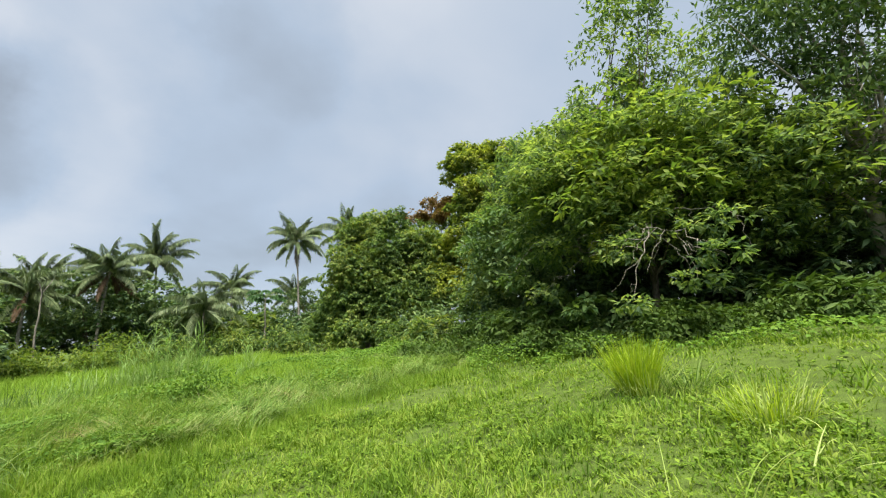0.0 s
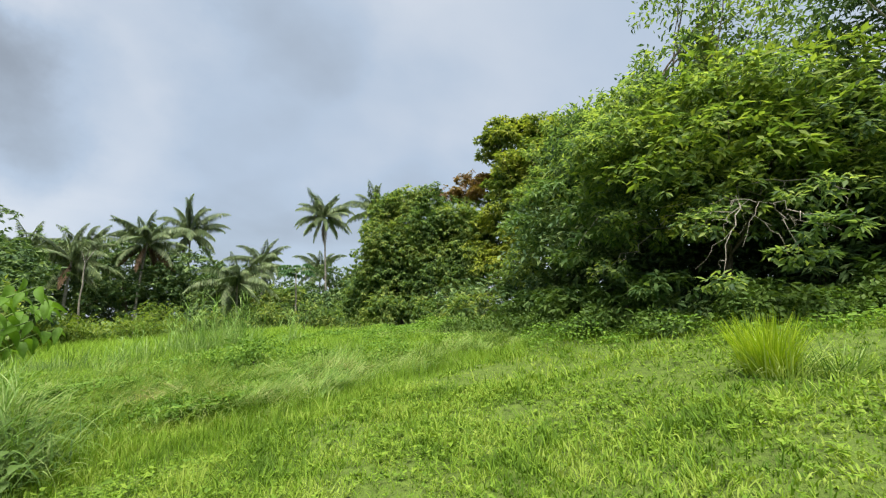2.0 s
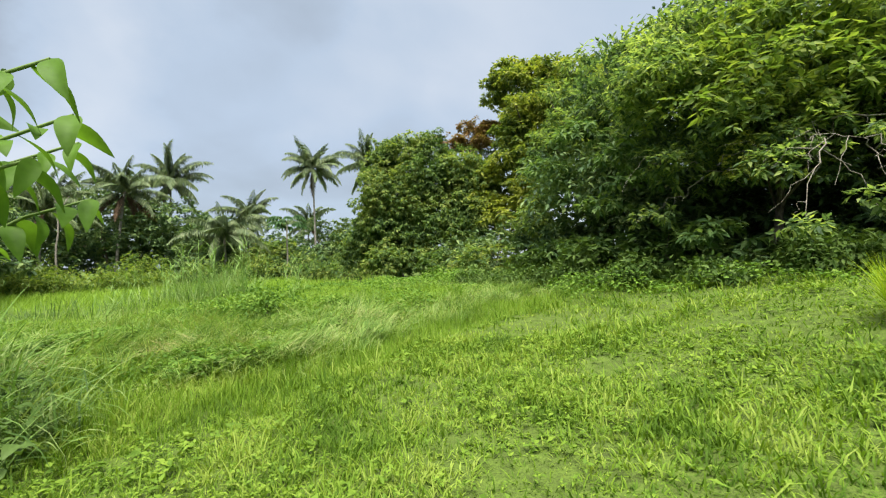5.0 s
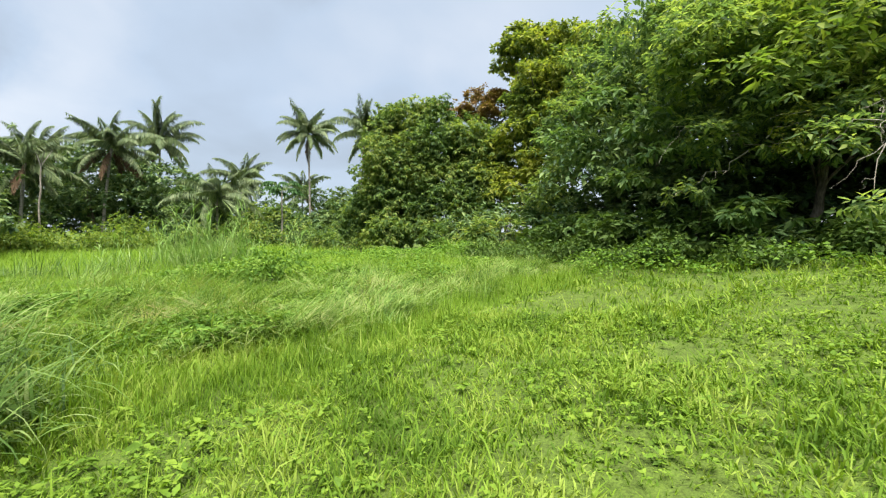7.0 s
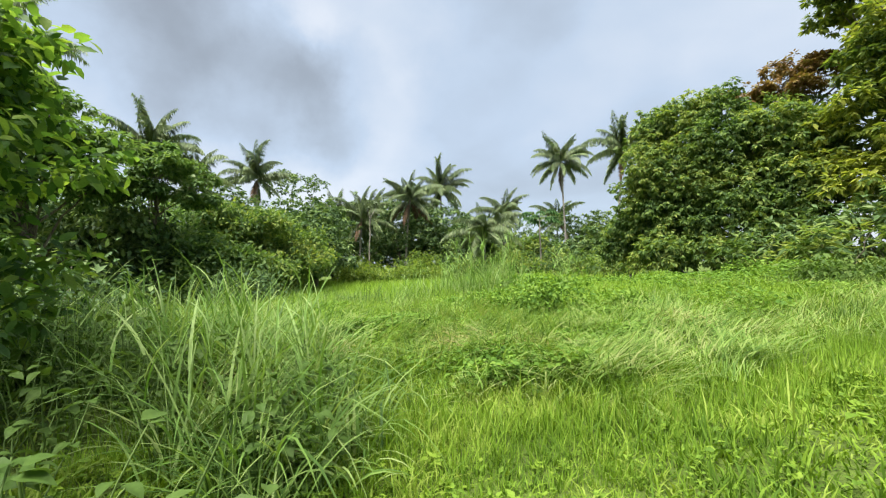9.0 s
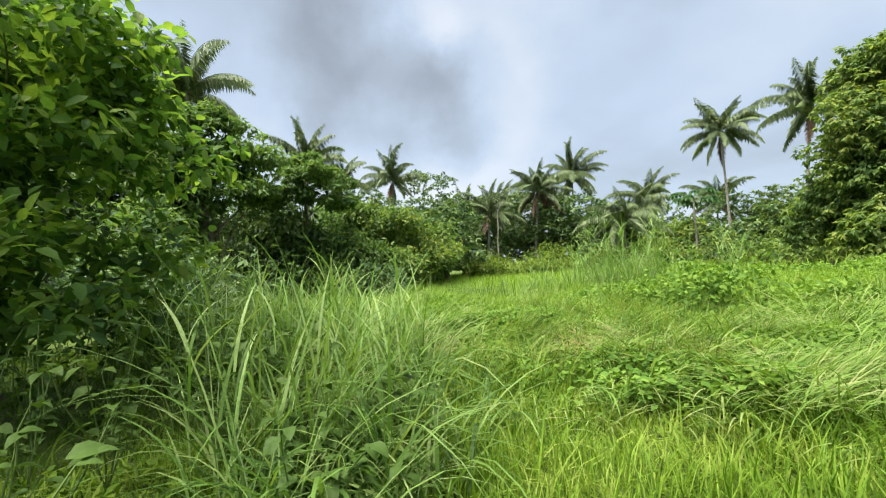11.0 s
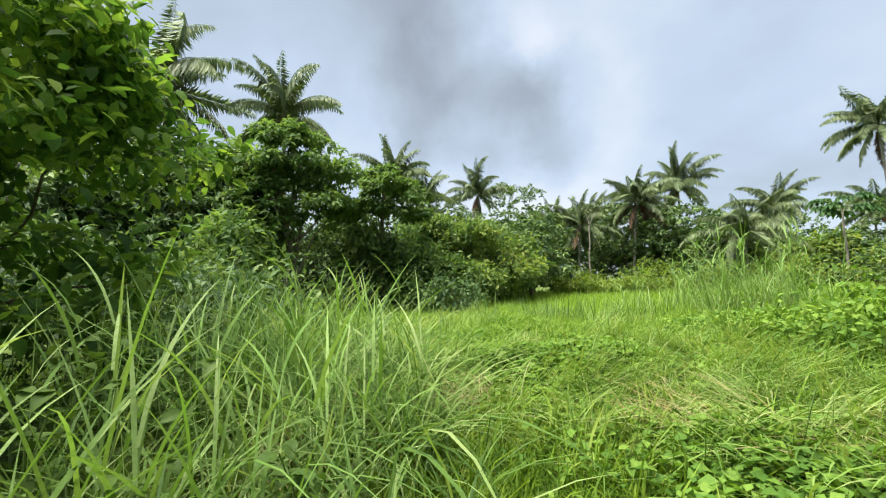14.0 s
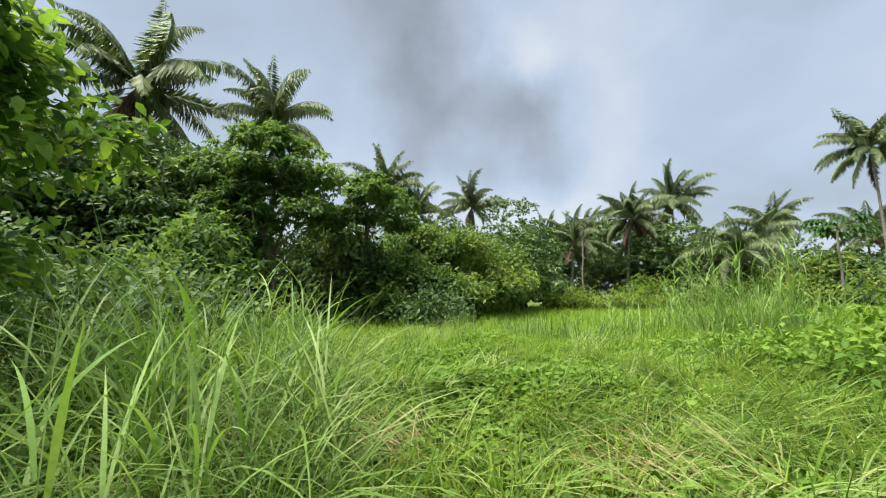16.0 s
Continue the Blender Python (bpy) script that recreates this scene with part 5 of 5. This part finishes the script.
    for x, y, r, h in ((-21.4, 4.4, 1.6, 2.2), (-20.2, 1.6, 1.6, 2.2), (-22.0, 13.6, 1.5, 1.6), (-24.5, 14.6, 1.5, 1.8)):
        shrub("shrub", (x, y), r, h, DARK_LEAF, "dark shrub in the shade of the trees", 150, 8, 0.28, 0.13)
    for x, y, r, h in ((-13.0, 2.6, 1.5, 2.2), (-12.8, 4.8, 1.3, 1.5), (-15.0, 5.6, 1.5, 1.6), (-14.6, 0.6, 1.6, 2.4), (-17.2, 3.4, 1.6, 2.2)):
        shrub("shrub", (x, y), r, h, DARK_LEAF, "dark leafy shrub behind the tall grass", 170, 8, 0.18, 0.09)
    # leafy bush close to the walk
    tree("leafy_bush", (-9.8, 3.0), [(-9.9, 3.05, 1.7, 1.35, 1.25, 1.6), (-9.4, 3.5, 2.5, 0.8, 0.75, 0.8), (-10.8, 2.6, 2.9, 1.25, 1.15, 1.15), (-9.2, 2.6, 1.2, 0.9, 0.9, 1.0), (-9.9, 3.55, 2.95, 0.7, 0.65, 0.6), (-9.0, 3.45, 0.75, 0.8, 0.8, 0.9)],
         "glossy green leafy bush beside the walk", NEAR_LEAF, 1500, 8, 0.09, 0.15, 0.08, 0.09, None, 18, False, 0.5, category="bush", group="bushes", depth=0.6, oval=True)
    tree("leafy_bush", (-9.6, 0.6), [(-10.4, 0.6, 1.2, 1.4, 1.4, 1.4), (-9.2, 1.4, 0.8, 1.0, 1.0, 1.0)], "dark leafy bush behind the walk", NEAR_LEAF, 500, 8, 0.14, 0.16, 0.08, 0.09, None, 10, False, 0.5, category="bush", group="bushes", depth=0.6)


def leaf_sheet(name, mat, n, wide):
    """A single leaf one unit long: pointed, folded along its rib, curling down to the tip."""
    t = np.linspace(0, 1, n + 1)
    w = wide / 2 * np.sin(np.pi * t**0.7) ** 0.85
    w[[0, -1]] = 0.004
    z = 0.05 * np.sin(np.pi * t) - 0.22 * t**2
    x = t - 0.06 * t**3
    rows = [np.stack([x, w * k, z + abs(k) * w * 0.28 + 0.012 * np.sin(9 * t + 3 * k) * abs(k)], -1) for k in (-1, -0.5, 0, 0.5, 1)]
    verts = np.stack(rows, 1).reshape(-1, 3)
    quads = [(i * 5 + j, i * 5 + j + 1, i * 5 + j + 6, i * 5 + j + 5) for i in range(n) for j in range(4)]
    return mesh_of(name, verts, np.array(quads), mat, True)


def hang_leaf(t, parent, mesh, at, way, face, size):
    """One leaf of its own, at a place in the world, on a stem of the plant t."""
    w = Vector(way).normalized()
    side = w.cross(Vector(face)).normalized()
    top = side.cross(w)
    turn = Matrix((w, -side, top)).transposed().to_4x4()
    ob = new("leaf", mesh)
    ob.parent = parent
    ob.matrix_basis = Matrix.Translation(Vector(at) - t.location) @ turn @ Matrix.Diagonal((size, size, size, 1))
    return ob


def weed(at, h, label):
    """A low herb: a few stems with broad leaves in tiers."""
    base = (at[0], at[1], float(height(*at)))
    t = thing("leafy_weed", base, label, "weed", "leafy weeds")
    for k in range(5):
        tip = np.array(base) + np.array([rng.normal(0, 0.16), rng.normal(0, 0.16), h * rng.uniform(0.7, 1.1)])
        line = arc(base, tip, 0, 0.02, 6)
        stem = part("stem", tube(line, np.linspace(0.006, 0.003, 6), 5), STEM, t, sleek=True)
        n = 10
        c = line[rng.integers(2, 6, n)] + rng.normal(0, 0.02, (n, 3))
        a = rng.random(n) * 6.3
        way = np.stack([np.cos(a), np.sin(a), rng.uniform(-0.5, 0.3, n)], -1)
        size = rng.uniform(0.06, 0.12, n)
        for j in range(n):
            hang_leaf(t, stem, SHEETS["herb"], c[j], way[j], Vector((0, 0, 1)) + Vector(rng.normal(0, 0.2, 3)), size[j])
    return t


SHEETS = {"herb": leaf_sheet("herb_leaf", WEED_SHADED, 4, 0.62), "sprig": leaf_sheet("sprig_leaf", SPRIG_LEAF, 9, 0.36)}


def build_near_plants():
    for x, y, h in ((-5.35, 3.3, 0.75), (-5.75, 3.0, 0.6), (-5.3, 3.6, 0.95), (-5.15, 3.78, 0.65), (-5.75, 3.5, 0.7), (-7.6, 4.45, 0.85), (-7.1, 4.45, 0.75), (-6.3, 4.7, 0.6), (-6.45, 5.0, 0.65), (-6.9, 4.8, 0.8),
                    (-6.6, 5.5, 0.6), (-7.3, 5.1, 0.8), (-7.7, 4.6, 0.9), (-8.2, 4.35, 0.9), (-8.4, 4.7, 0.9), (-6.05, 4.95, 0.45), (-7.0, 5.6, 0.65), (-7.9, 5.0, 0.8), (-8.7, 4.4, 0.9), (-8.0, 3.3, 0.75), (-8.4, 3.5, 0.8),
                    (-8.7, 3.2, 0.85), (-9.0, 3.6, 0.8), (-8.3, 3.0, 0.8), (-9.3, 3.9, 0.9), (-9.1, 4.3, 0.95), (-9.6, 4.6, 1.0), (-8.9, 5.0, 0.9), (-7.6, 3.6, 0.8), (-7.9, 3.9, 0.85), (-7.3, 3.95, 0.7), (-7.0, 3.55, 0.65), (-8.6, 3.9, 0.9), (-6.5, 3.7, 0.7), (-6.2, 3.4, 0.75)):
        weed((x, y), h, "broad-leaved green weed beside the walk")
    # tree mostly out of view, added for its shade; near boughs fill the left edge
    tree("shade_tree", (-8.7, 0.9), [(-7.3, 3.0, 3.1, 1.0, 0.8, 0.8), (-7.6, 1.9, 3.0, 1.1, 1.0, 0.8), (-8.6, 0.9, 3.2, 1.1, 1.0, 0.9)],
         "leafy tree mostly out of view, added to shade the edge of the walk", NEAR_LEAF, 360, 8, 0.1, 0.14, 0.075, 0.09, None, 14, False, 0.5, depth=0.6, oval=True)
    for x, y, r, h in ((-6.85, 11.5, 0.8, 0.9), (-7.9, 11.9, 0.6, 0.6), (-5.9, 12.4, 0.6, 0.5), (-8.8, 12.6, 0.7, 0.6)):
        shrub("low_bush", (x, y), r, h, CREEPER, "low leafy green bush in the field", 190, 9, 0.1, 0.06, "low bushes")
    # shrub whose branch hangs over the walk
    base = (-4.75, 2.35, float(height(-4.75, 2.35)))
    t = thing("overhanging_shrub", base, "shrub with large fresh leaves hanging over the walk", "shrub", "shrubs")
    tips = [(-3.36, 2.6, 1.42), (-3.4, 2.68, 1.3), (-3.45, 2.52, 1.56), (-3.75, 2.75, 1.5), (-4.1, 2.2, 1.6), (-4.6, 3.0, 1.45), (-5.1, 2.1, 1.5), (-4.0, 2.9, 1.2), (-3.26, 2.48, 1.44), (-3.2, 2.37, 1.5), (-3.3, 2.44, 1.34)]
    for q in tips:
        line = arc(base, q, 0.35, 0.02, 10)
        stem = part("stem", tube(line, np.linspace(0.012, 0.003, 10), 6), STEM, t, sleek=True)
        n = 20
        s = np.linspace(0.55, 1.0, n)
        c = np.stack([np.interp(s, np.linspace(0, 1, 10), line[:, k]) for k in range(3)], -1)
        side = np.tile([1.0, -1.0], n)[:n]
        d = unit(line[-1] - line[-4])
        cross = np.array([-d[1], d[0], 0])
        way = 0.45 * d + side[:, None] * cross * 0.7 + np.array([0, 0, -0.95]) + rng.normal(0, 0.25, (n, 3))
        size = rng.uniform(0.085, 0.135, n)
        for j in range(n):
            hang_leaf(t, stem, SHEETS["sprig"], c[j], way[j], Vector((0, 0, 1)) + Vector(rng.normal(0, 0.3, 3)), size[j])
    bm = bmesh.new()
    bmesh.ops.create_icosphere(bm, subdivisions=2, radius=0.009)
    for v in bm.verts:
        v.co *= 1 + 0.12 * math.sin(9 * v.co.x * 100) * math.cos(7 * v.co.z * 100)
    me = bpy.data.meshes.new("berry")
    bm.to_mesh(me)
    bm.free()
    me.materials.append(BERRY)
    ob = new("berry", me)
    ob.parent = t
    ob.location = Vector((-3.62, 2.62, 1.5)) - Vector(base)
    tagged(ob, "small ripe red berry")


build_ground()
build_fronds()
build_right_trees()
build_palms()
build_left_trees()
build_lawn()
build_meadow()
build_creepers()
build_tall_grass()
build_tufts()
build_field_clumps()
build_near_plants()
